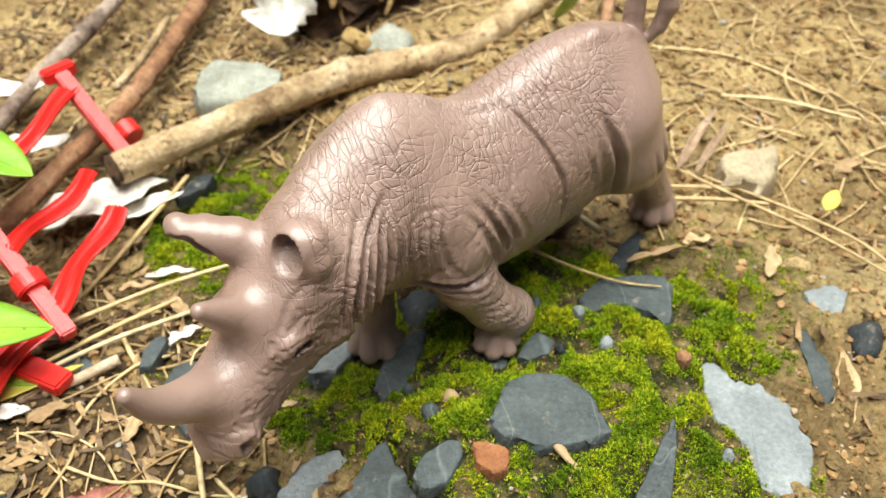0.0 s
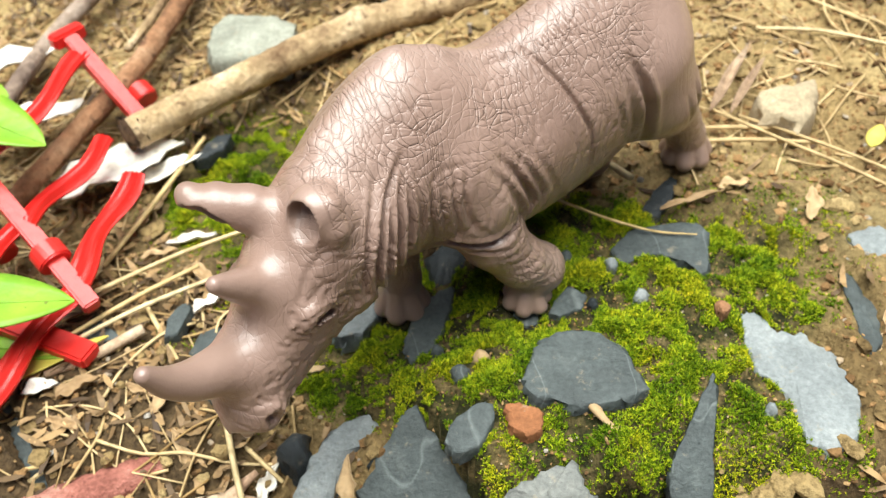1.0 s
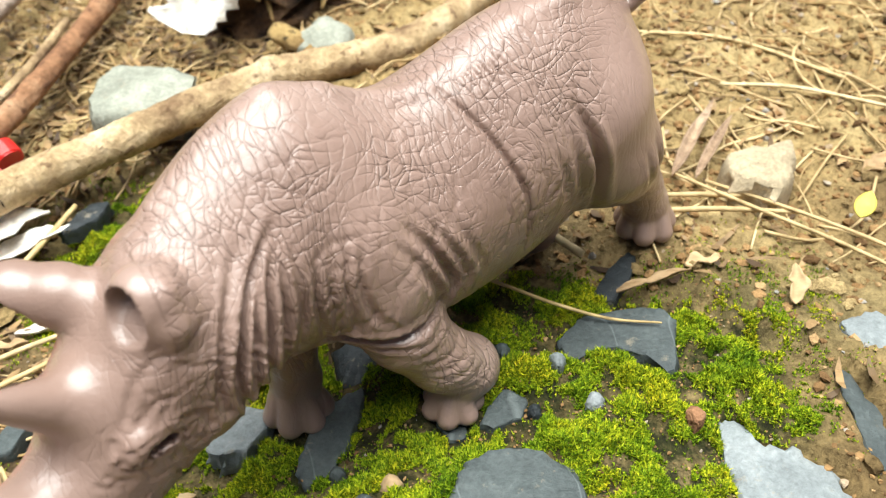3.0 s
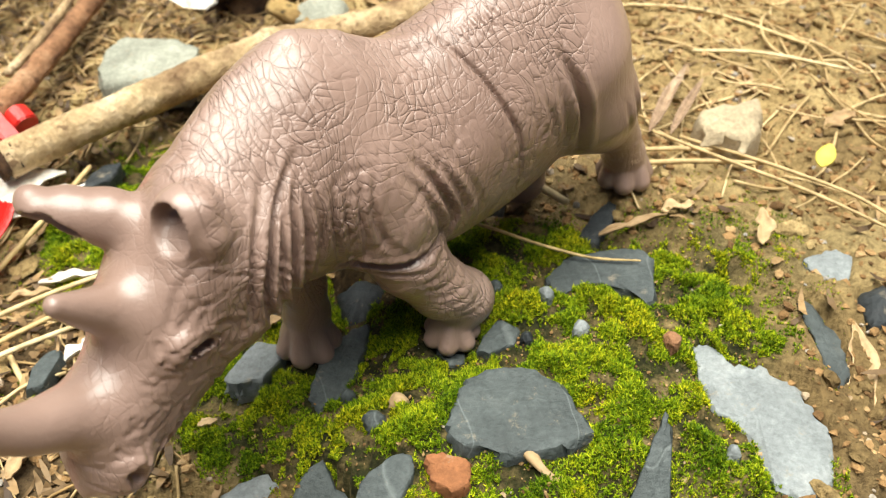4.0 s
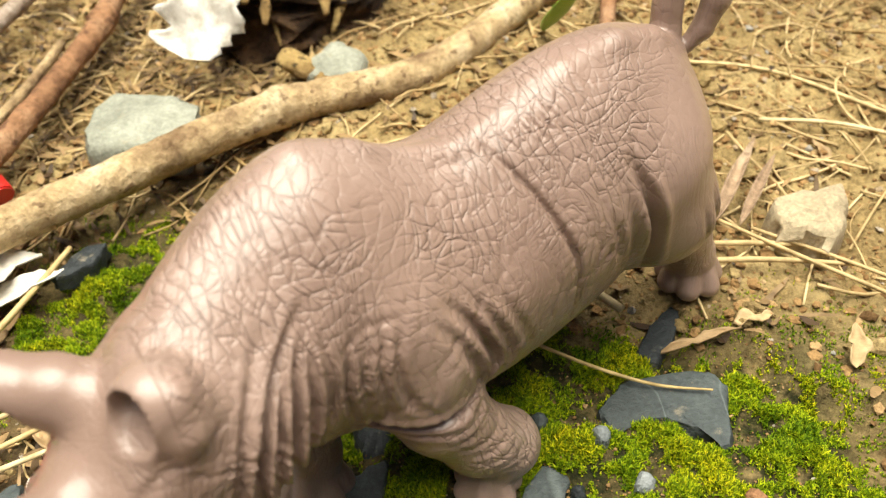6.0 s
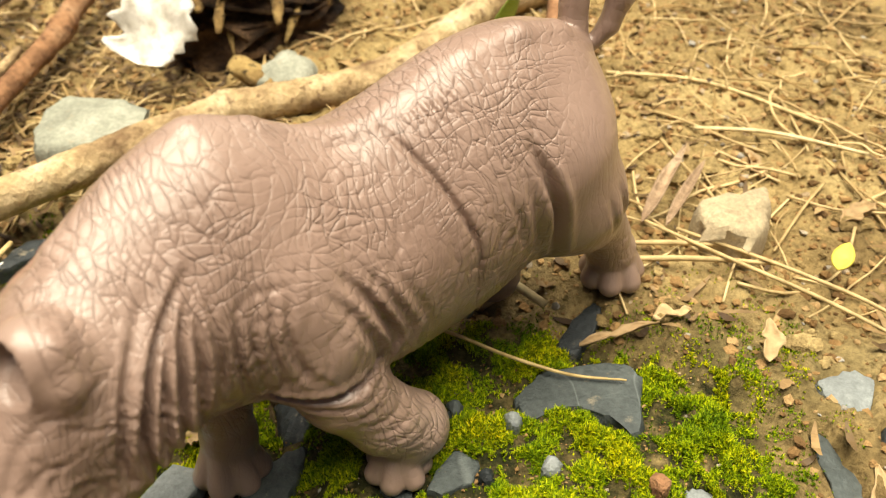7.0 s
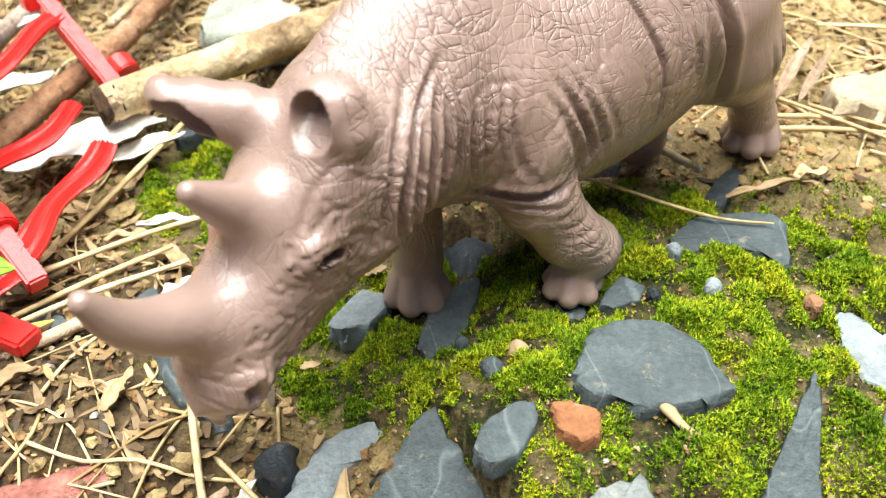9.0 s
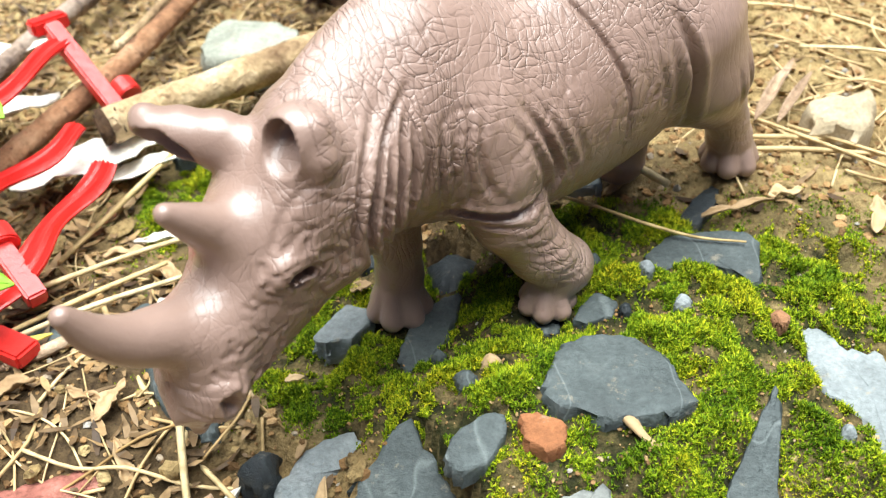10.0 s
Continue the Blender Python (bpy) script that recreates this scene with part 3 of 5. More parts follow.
def build_ground():
    xs, ys = spaced(-0.16, 0.15, 0.0011, 80.0), spaced(0.055, 0.36, 0.0011, 80.0)
    X, Y = np.meshgrid(xs, ys)
    Z = heights(X, Y)
    nx = len(xs)
    idx = np.arange(X.size).reshape(X.shape)
    faces = np.stack([idx[:-1, :-1].ravel(), idx[:-1, 1:].ravel(), idx[1:, 1:].ravel(), idx[1:, :-1].ravel()], 1)
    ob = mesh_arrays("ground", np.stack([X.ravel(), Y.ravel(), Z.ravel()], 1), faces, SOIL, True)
    at = ob.data.color_attributes.new("cover_and_shade", "FLOAT_COLOR", "POINT")
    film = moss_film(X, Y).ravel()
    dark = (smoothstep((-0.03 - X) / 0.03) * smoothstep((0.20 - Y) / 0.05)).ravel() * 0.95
    # next two: dark hollows under belly and legs, their shade painted into the soil
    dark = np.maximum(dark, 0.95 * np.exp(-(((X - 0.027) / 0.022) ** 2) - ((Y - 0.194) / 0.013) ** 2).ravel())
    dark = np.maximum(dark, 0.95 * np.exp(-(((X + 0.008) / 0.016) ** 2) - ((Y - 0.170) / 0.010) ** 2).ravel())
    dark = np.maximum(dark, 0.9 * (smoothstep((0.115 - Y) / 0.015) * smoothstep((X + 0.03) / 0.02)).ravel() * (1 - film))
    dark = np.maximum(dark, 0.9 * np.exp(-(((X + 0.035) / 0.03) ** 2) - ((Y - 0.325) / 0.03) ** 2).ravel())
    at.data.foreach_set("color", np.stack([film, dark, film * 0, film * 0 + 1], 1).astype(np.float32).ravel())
    return tagged(ob, "sandy ochre soil with mossy patches", "ground", kind="structure")


build_ground()


# ---- toy rhinoceros ----
def grid_surface(D, lo, step):
    """Surface nets: verts and quads where the field D changes sign."""
    n = np.array(D.shape)
    S = D < 0
    total = np.zeros((*(n - 1), 3), np.float32)
    count = np.zeros(tuple(n - 1), np.float32)
    base = np.stack(np.meshgrid(*[np.arange(k - 1) for k in n], indexing="ij"), -1).astype(np.float32)
    for axis in range(3):
        others = [a for a in range(3) if a != axis]
        for da in (0, 1):
            for db in (0, 1):
                sl0, sl1 = [None] * 3, [None] * 3
                sl0[axis], sl1[axis] = slice(0, n[axis] - 1), slice(1, n[axis])
                for a, d in zip(others, (da, db)):
                    sl0[a] = sl1[a] = slice(d, n[a] - 1 + d)
                A, B = D[tuple(sl0)], D[tuple(sl1)]
                cross = (A < 0) != (B < 0)
                t = np.where(cross, A / np.where(cross, A - B, 1), 0)
                off = np.zeros((*t.shape, 3), np.float32)
                off[..., axis] = t
                for a, d in zip(others, (da, db)):
                    off[..., a] = d
                total += np.where(cross[..., None], base + off, 0)
                count += cross
    active = count > 0
    index = -np.ones(tuple(n - 1), np.int64)
    index[active] = np.arange(active.sum())
    verts = total[active] / count[active][:, None] * step + lo
    quads = []
    for axis in range(3):
        b, c = (axis + 1) % 3, (axis + 2) % 3
        sl0, sl1 = [slice(1, k - 1) for k in n], [slice(1, k - 1) for k in n]
        sl0[axis], sl1[axis] = slice(0, n[axis] - 1), slice(1, n[axis])
        inside0, inside1 = S[tuple(sl0)], S[tuple(sl1)]
        for flip, hit in ((False, inside0 & ~inside1), (True, ~inside0 & inside1)):
            i = np.argwhere(hit)
            for a in (b, c):
                i[:, a] += 1
            eb, ec = np.eye(3, dtype=int)[b], np.eye(3, dtype=int)[c]
            corners = [index[tuple((i - eb - ec).T)], index[tuple((i - ec).T)], index[tuple(i.T)], index[tuple((i - eb).T)]]
            q = np.stack(corners, 1)
            quads.append(q[:, ::-1] if flip else q)
    q = np.vstack(quads)
    return verts, q[(q >= 0).all(1)]


HEAD_TURN = (0.92, 0.39)


def head_point(q, lat, n):
    """A point of the head in the body's frame: q down the face, lat to its left, n out of the forehead."""
    s = 0.050 + 0.754 * q + 0.657 * n
    w = 0.045 - 0.657 * q + 0.754 * n
    lat = lat - 0.0098
    c, d = HEAD_TURN
    return (c * s - d * lat, d * s + c * lat, w)


def build_rhino():
    step = 0.00042
    lo = np.array([-0.058, -0.030, -0.012])
    hi = np.array([0.100, 0.042, 0.078])
    axes = [np.arange(a, b, step, dtype=np.float32) for a, b in zip(lo, hi)]
    shape = tuple(len(a) for a in axes)
    U, V, W = [np.broadcast_to(a.reshape([-1 if i == k else 1 for i in range(3)]), shape) for k, a in enumerate(axes)]
    D = np.full(shape, 0.02, np.float32)

    def join(d, where, k, sign=1):
        """Smooth union (or, with sign -1, a smooth cut) inside a box of the grid."""
        cur = D[where]
        h = np.clip(0.5 + 0.5 * (cur - sign * d) / k * sign, 0, 1) if sign > 0 else np.clip(0.5 - 0.5 * (cur + d) / k, 0, 1)
        if sign > 0:
            D[where] = cur * (1 - h) + d * h - k * h * (1 - h)
        else:
            D[where] = cur * (1 - h) - d * h + k * h * (1 - h)

    def box(points, pad):
        p = np.array(points)
        a = np.clip(((p.min(0) - pad - lo) / step).astype(int), 0, np.array(D.shape) - 1)
        b = np.clip(((p.max(0) + pad - lo) / step).astype(int) + 2, 1, np.array(D.shape))
        return tuple(slice(int(i), int(j)) for i, j in zip(a, b))

    def limb(stations, k=0.004, sign=1):
        for (p, ra), (q, rb) in zip(stations, stations[1:]):
            w = box((p, q), max(ra, rb) + 0.012)
            ab = np.subtract(q, p)
            x, y, z = U[w] - p[0], V[w] - p[1], W[w] - p[2]
            t = np.clip((x * ab[0] + y * ab[1] + z * ab[2]) / max(ab @ ab, 1e-12), 0, 1)
            d = np.sqrt((x - t * ab[0]) ** 2 + (y - t * ab[1]) ** 2 + (z - t * ab[2]) ** 2) - (ra + (rb - ra) * t)
            join(d, w, k, sign)

    def egg(centre, frame3, radii, k=0.003, sign=1):
        w = box((centre,), max(radii) + 0.010)
        x, y, z = U[w] - centre[0], V[w] - centre[1], W[w] - centre[2]
        q = [(x * a[0] + y * a[1] + z * a[2]) / r for a, r in zip(frame3, radii)]
        m = np.sqrt(q[0] ** 2 + q[1] ** 2 + q[2] ** 2)
        join((m - 1) * min(radii), w, k, sign)

    # torso: rows of u, side, width, top, bottom
    T = np.array([
        (-0.0385, -0.0025, 0.0045, 0.0500, 0.0410),
        (-0.0362, -0.0025, 0.0100, 0.0546, 0.0320),
        (-0.0300, -0.0022, 0.0144, 0.0590, 0.0245),
        (-0.0210, -0.0018, 0.0155, 0.0614, 0.0190),
        (-0.0090, -0.0006, 0.0164, 0.0608, 0.0150),
        (0.0060, 0.0006, 0.0174, 0.0562, 0.0140),
        (0.0140, 0.0012, 0.0174, 0.0558, 0.0150),
        (0.0230, 0.0018, 0.0170, 0.0604, 0.0170),
        (0.0305, 0.0024, 0.0166, 0.0628, 0.0195),
        (0.0400, 0.0044, 0.0160, 0.0600, 0.0225),
        (0.0490, 0.0084, 0.0144, 0.0562, 0.0255),
        (0.0570, 0.0128, 0.0104, 0.0520, 0.0300),
        (0.0620, 0.0170, 0.0035, 0.0450, 0.0380),
    ])
    Ts = smooth_path(T, 6)
    u1 = axes[0]
    cols = [np.interp(u1, Ts[:, 0], Ts[:, k]).astype(np.float32)[:, None, None] for k in range(1, 5)]
    side, wide, top, bot = cols
    hh, cw = (top - bot) / 2, (top + bot) / 2
    a, b = np.abs((V - side) / wide), np.abs((W - cw) / hh)
    b = np.where(W > cw, b, b)
    # the back narrows to a ridge, the belly is full
    squeeze = 1 + 0.56 * np.clip((W - cw) / hh, 0, 1.2) ** 2
    d = ((a * squeeze) ** 2.2 + b ** 2.2) ** (1 / 2.2) - 1
    d = d * np.minimum(wide, hh)
    d = d + np.maximum(u1[:, None, None] - 0.0618, 0) + np.maximum(-0.0373 - u1[:, None, None], 0)
    D[:] = np.minimum(D, d.astype(np.float32))

    limb([((-0.0350, -0.0015, 0.0530), 0.0026), ((-0.0290, -0.0008, 0.0570), 0.0027), ((-0.0210, 0.0000, 0.0592), 0.0027), ((-0.0110, 0.0010, 0.0580), 0.0027),
          ((-0.0020, 0.0018, 0.0552), 0.0025), ((0.0070, 0.0024, 0.0535), 0.0024), ((0.0150, 0.0018, 0.0541), 0.0025), ((0.0230, 0.0018, 0.0579), 0.0028), ((0.0305, 0.0020, 0.0602), 0.0028), ((0.0400, 0.0040, 0.0576), 0.0026), ((0.0490, 0.0076, 0.0538), 0.0026)], 0.0010)
    # head: rows of q, width, up, down
    H = smooth_path(np.array([
        (-0.006, 0.0040, 0.0040, 0.0080), (-0.002, 0.0090, 0.0080, 0.0140), (0.006, 0.0110, 0.0098, 0.0170), (0.014, 0.0104, 0.0100, 0.0165),
        (0.021, 0.0092, 0.0088, 0.0148), (0.028, 0.0078, 0.0076, 0.0120), (0.035, 0.0068, 0.0072, 0.0090), (0.0405, 0.0052, 0.0050, 0.0066),
        (0.0445, 0.0031, 0.0020, 0.0044), (0.0462, 0.0010, 0.0008, 0.0026)]), 6)
    w = box((head_point(0, 0.01, 0), head_point(0, -0.01, 0), head_point(0.045, 0, 0), head_point(0.01, 0, 0.01), head_point(0.01, 0, -0.017)), 0.014)
    c0, d0 = HEAD_TURN
    s, lat = c0 * U[w] + d0 * V[w], -d0 * U[w] + c0 * V[w] + 0.0098
    q, nn = (s - 0.050) * 0.754 - (W[w] - 0.045) * 0.657, (s - 0.050) * 0.657 + (W[w] - 0.045) * 0.754
    hw, up, dn = [np.interp(q, H[:, 0], H[:, k]) for k in (1, 2, 3)]
    ext = np.where(nn > 0, up, dn)
    m = (np.abs(lat / hw) ** 2.3 + np.abs(nn / ext) ** 2.3) ** (1 / 2.3)
    hd = (m - 1) * np.minimum(hw, ext) + np.maximum(q - 0.046, 0) + np.maximum(-0.0058 - q, 0)
    join(hd.astype(np.float32), w, 0.004)

    hp = head_point
    # cheek, brow and lips
    for sgn in (1, -1):
        limb([(hp(0.005, sgn * 0.0068, -0.009), 0.0050), (hp(0.014, sgn * 0.0066, -0.008), 0.0042)], 0.004)
        limb([(hp(0.0165, sgn * 0.0082, 0.0022), 0.0022), (hp(0.0195, sgn * 0.0082, 0.0040), 0.0018), (hp(0.0215, sgn * 0.0076, 0.0045), 0.0012)], 0.0020)
        limb([(hp(0.0188, sgn * 0.0090, -0.0008), 0.0012), (hp(0.0212, sgn * 0.0082, 0.0016), 0.0010)], 0.0014)
        limb([(hp(0.0375, sgn * 0.0052, 0.0005), 0.0030), (hp(0.0410, sgn * 0.0044, -0.0005), 0.0026)], 0.003)
    limb([(hp(0.0430, 0, -0.0025), 0.0030), (hp(0.0462, 0.0004, -0.0045), 0.0014)], 0.002)
    # horns
    def horn(rows, k):
        fine = smooth_path(np.array(rows), 7)
        pts = [(hp(q, 0, n), r) for q, n, r in fine]
        w = box([p for p, _ in pts], 0.012)
        d = np.full(D[w].shape, 9.0, np.float32)
        for (p, ra), (q, rb) in zip(pts, pts[1:]):
            ab = np.subtract(q, p)
            x, y, z = U[w] - p[0], V[w] - p[1], W[w] - p[2]
            t = np.clip((x * ab[0] + y * ab[1] + z * ab[2]) / max(ab @ ab, 1e-12), 0, 1)
            d = np.minimum(d, np.sqrt((x - t * ab[0]) ** 2 + (y - t * ab[1]) ** 2 + (z - t * ab[2]) ** 2) - (ra + (rb - ra) * t))
        join(d, w, k)

    horn([(0.0320, 0.0040, 0.0058), (0.0342, 0.0100, 0.0045), (0.0360, 0.0155, 0.0036), (0.0364, 0.0212, 0.0027), (0.0352, 0.0272, 0.0015)], 0.004)
    horn([(0.0175, 0.0065, 0.0050), (0.0185, 0.0115, 0.0036), (0.0190, 0.0160, 0.0025), (0.0192, 0.0200, 0.0015)], 0.004)


    # ears: cups, the opening turned forward
    def ear(base, mouth, tip, face, r0, r1, deep):
        base, mouth, tip, face = np.array(base), np.array(mouth), np.array(tip), np.array(face)
        face = face / np.linalg.norm(face)
        rise = tip - mouth
        rise = rise - face * (rise @ face)
        tall = np.linalg.norm(rise)
        rise = rise / tall
        across = np.cross(rise, face)
        back = mouth - face * r1 * 0.45
        limb([(base, r0), ((base + back) / 2, (r0 + r1) / 2), (back, r1)], 0.0015)
        limb([(back, r1 * 0.8), (mouth + rise * tall * 0.6, r1 * 0.62), (tip, 0.0020)], 0.002)
        egg(mouth + face * r1 * 0.75, (rise, across, face), (tall * 0.96, r1 * 0.84, deep), 0.0007, -1)

    # the near ear: a short cup with its tip folded down behind the opening
    face = Vector((0.92, 0.38, 0.08)).normalized()
    across = Vector((0, 0, 1)).cross(face).normalized()
    rise = face.cross(across)
    mid = Vector((0.0556, 0.0188, 0.0505))
    egg(tuple(mid), (tuple(rise), tuple(across), tuple(face)), (0.0054, 0.0048, 0.0052), 0.0016)
    limb([((0.0540, 0.0212, 0.0530), 0.0020), ((0.0540, 0.0226, 0.0490), 0.0019), ((0.0548, 0.0228, 0.0452), 0.0011)], 0.0016)
    egg(tuple(mid + face * 0.0034), (tuple(rise), tuple(across), tuple(face)), (0.0041, 0.0034, 0.0082), 0.0005, -1)
    ear((0.0605, 0.0100, 0.0470), (0.0700, 0.0058, 0.0478), (0.0722, 0.0022, 0.0512), (0.86, 0.34, -0.38), 0.0032, 0.0042, 0.0088)
    limb([((0.0555, 0.0165, 0.0440), 0.0050), ((0.0535, 0.0185, 0.0480), 0.0036)], 0.003)
    limb([((0.0595, 0.0115, 0.0440), 0.0046), ((0.0632, 0.0085, 0.0482), 0.0028)], 0.003)

    # legs: loose upper skin ends in a hem over each thinner shin
    limb([((0.0260, 0.0100, 0.0380), 0.0105), ((0.0225, 0.0125, 0.0325), 0.0092)], 0.004)
    limb([((0.0225, 0.0128, 0.0290), 0.0084), ((0.0195, 0.0150, 0.0215), 0.0066), ((0.0140, 0.0166, 0.0125), 0.0056), ((0.0084, 0.0162, 0.0068), 0.0057)], 0.0016)
    limb([((0.0090, 0.0164, 0.0062), 0.0054), ((0.0118, 0.0170, 0.0025), 0.0040)], 0.0014)

    def toes(u, v, w, r, floor):
        for deg in (-62, -8, 46, 100, 154):
            c, d = math.cos(radians(deg)), math.sin(radians(deg))
            limb([((u + 0.36 * r * c, v + 0.36 * r * d, w + 0.35 * r), 0.34 * r), ((u + 0.66 * r * c, v + 0.66 * r * d, floor + 0.38 * r), 0.37 * r)], 0.0004)

    toes(0.0122, 0.0170, 0.0012, 0.0056, -0.0022)
    limb([((0.0340, -0.0010, 0.0330), 0.0105), ((0.0335, -0.0022, 0.0220), 0.0068)], 0.004)
    limb([((0.0335, -0.0022, 0.0220), 0.0056), ((0.0332, -0.0026, 0.0090), 0.0045), ((0.0332, -0.0026, 0.0020), 0.0045), ((0.0336, -0.0024, -0.0030), 0.0046)], 0.0016)
    toes(0.0340, -0.0022, -0.0030, 0.0066, -0.0085)
    limb([((-0.0245, 0.0035, 0.0400), 0.0120), ((-0.0295, 0.0045, 0.0305), 0.0100), ((-0.0342, 0.0036, 0.0245), 0.0078)], 0.004)
    limb([((-0.0370, 0.0032, 0.0240), 0.0062), ((-0.0428, 0.0022, 0.0150), 0.0046), ((-0.0458, 0.0012, 0.0090), 0.0048), ((-0.0470, 0.0010, 0.0058), 0.0048)], 0.0010)
    toes(-0.0468, 0.0014, 0.0050, 0.0066, 0.0003)
    limb([((-0.0240, -0.0100, 0.0350), 0.0115), ((-0.0270, -0.0115, 0.0200), 0.0070), ((-0.0280, -0.0120, 0.0080), 0.0048), ((-0.0268, -0.0118, 0.0025), 0.0060)], 0.003)

    # skin folds: grooves with soft lips, drawn on the left side by rows of u, w
    def side_fold(rows, r, depth, lip=0.35):
        pts = smooth_path(np.array(rows), 5)
        p3 = np.array([(u, 0.006, w) for u, w in pts])
        sl = box(p3, 0.0)
        pad = int(4 * r / step) + 1
        sl = (slice(max(sl[0].start - pad, 0), sl[0].stop + pad), slice(int((0.0 - lo[1]) / step), shape[1]), slice(max(sl[2].start - pad, 0), sl[2].stop + pad))
        x, z = axes[0][sl[0]][:, None], axes[2][sl[2]][None, :]
        best = np.full((x.shape[0], z.shape[1]), 9.0)
        along = np.zeros_like(best)
        n = len(pts) - 1
        for i, (p, q) in enumerate(zip(pts, pts[1:])):
            ab = q - p
            t = np.clip(((x - p[0]) * ab[0] + (z - p[1]) * ab[1]) / (ab @ ab + 1e-15), 0, 1)
            dd = (x - p[0] - t * ab[0]) ** 2 + (z - p[1] - t * ab[1]) ** 2
            along = np.where(dd < best, (i + t) / n, along)
            best = np.minimum(best, dd)
        d = np.sqrt(best)
        fade = np.clip(np.minimum(along, 1 - along) / 0.42, 0, 1) ** 0.9
        prof = depth * fade * (np.exp(-((d / r) ** 2)) - lip * np.exp(-(((d - 1.9 * r) / (0.9 * r)) ** 2)))
        line = axes[1][sl[1]]
        outer = np.clip((line - 0.004) / 0.004, 0, 1)
        near = np.exp(-np.abs(D[sl]) / 0.005)
        D[sl] += (prof[:, None, :] * outer[None, :, None] * near).astype(np.float32)

    for u0, lean, low, dp in ((0.0368, 0.001, 0.030, 0.0008), (0.0395, 0.003, 0.027, 0.0014), (0.0424, 0.006, 0.0245, 0.0024), (0.0450, 0.008, 0.0260, 0.0013), (0.0476, 0.011, 0.0245, 0.0030), (0.0506, 0.009, 0.030, 0.0012)):
        side_fold([(u0 - lean, 0.0530), (u0 - lean * 0.35, 0.0465), (u0, 0.039), (u0 + 0.0008, 0.032), (u0 - 0.0012, low)], 0.0006, dp, 0.30)
    for u0, dp in ((0.0340, 0.0009), (0.0318, 0.0006), (0.0295, 0.0008)):
        side_fold([(u0 - 0.002, 0.050), (u0 + 0.0005, 0.041), (u0, 0.033), (u0 - 0.001, 0.027)], 0.0005, dp, 0.25)
    side_fold([(0.0262, 0.0465), (0.0280, 0.0405), (0.0270, 0.034), (0.0245, 0.029)], 0.0006, 0.0010, 0.25)
    for du, dp in ((0.0, 0.0022), (-0.0026, 0.0011), (-0.0058, 0.0004), (0.0034, 0.0007)):
        side_fold([(0.0200 + du, 0.0450), (0.0160 + du, 0.0395), (0.0130 + du, 0.0335), (0.0114 + du, 0.0285), (0.0128 + du, 0.0235)], 0.0008, dp, 0.3)
    side_fold([(0.0350, 0.0292), (0.0290, 0.0272), (0.0215, 0.0262), (0.0130, 0.0272)], 0.0008, 0.0018)
    side_fold([(0.0320, 0.0262), (0.0260, 0.0246), (0.0200, 0.0240)], 0.0006, 0.0009)
    side_fold([(-0.0150, 0.0500), (-0.0178, 0.043), (-0.0200, 0.036), (-0.0212, 0.030), (-0.0230, 0.0225)], 0.0009, 0.0032, 0.3)
    side_fold([(-0.0130, 0.0450), (-0.0155, 0.038), (-0.0170, 0.031), (-0.0165, 0.024)], 0.0007, 0.0007)
    side_fold([(-0.0105, 0.0435), (-0.0125, 0.037), (-0.0135, 0.030)], 0.0007, 0.0006)
    side_fold([(-0.0330, 0.0380), (-0.0350, 0.0310), (-0.0375, 0.0250)], 0.0007, 0.0008)
    side_fold([(-0.0300, 0.0360), (-0.0318, 0.0300), (-0.0345, 0.0235)], 0.0006, 0.0006)
    side_fold([(0.0082, 0.0590), (0.0020, 0.0510), (-0.0020, 0.043), (-0.0040, 0.036), (-0.0042, 0.0225)], 0.00042, 0.0020, 0.0)
    # many small creases, mostly running round the body
    frng = np.random.default_rng(4)
    for _ in range(260):
        u0, w0 = frng.uniform(-0.017, 0.052), frng.uniform(0.018, 0.053)
        ln, an = frng.uniform(0.004, 0.012), frng.normal(1.75, 0.30)
        if frng.random() < 0.25:
            an += 1.0
        du, dw = ln / 2 * math.cos(an), ln / 2 * math.sin(an)
        bow = frng.normal(0, 0.0008)
        side_fold([(u0 - du, w0 - dw), (u0 + bow, w0), (u0 + du, w0 + dw)], frng.uniform(0.00030, 0.00042), frng.uniform(0.00010, 0.00030) * (1 - 0.5 * max(0, (w0 - 0.044) / 0.008)), 0.12)
    # creases across the back and the ridge of the rump
    for u0 in np.arange(-0.031, 0.007, 0.0016):
        side_fold([(u0 + 0.0010, 0.0630 if u0 < -0.006 else 0.0600), (u0 - 0.0010, 0.0565 if u0 < -0.006 else 0.0545)], 0.00042, 0.0009, 0.5)
    # shins and forearms: short rings
    for u0, w0, half in ((0.0190, 0.0235, 0.0065), (0.0175, 0.0210, 0.006), (0.0160, 0.0185, 0.006), (0.0148, 0.0160, 0.006), (0.0130, 0.0136, 0.0055), (0.0118, 0.0112, 0.005), (0.0105, 0.0088, 0.005), (-0.0430, 0.0165, 0.004), (-0.0445, 0.0130, 0.004), (-0.0455, 0.0105, 0.004)):
        side_fold([(u0 - half, w0 + 0.0006), (u0, w0 - 0.0004), (u0 + half, w0 + 0.0008)], 0.0004, 0.00022)

    def head_fold(rows, r, depth, lip=0.3):
        """A groove on both sides of the head by rows of q, n."""
        c1, d1 = HEAD_TURN
        pts = smooth_path(np.array(rows), 4)
        sl = box([head_point(q, l, n) for q, n in pts for l in (-0.011, 0.011)], 0.003)
        s = c1 * U[sl] + d1 * V[sl]
        q, nn = (s - 0.050) * 0.754 - (W[sl] - 0.045) * 0.657, (s - 0.050) * 0.657 + (W[sl] - 0.045) * 0.754
        best = np.full(q.shape, 9.0, np.float32)
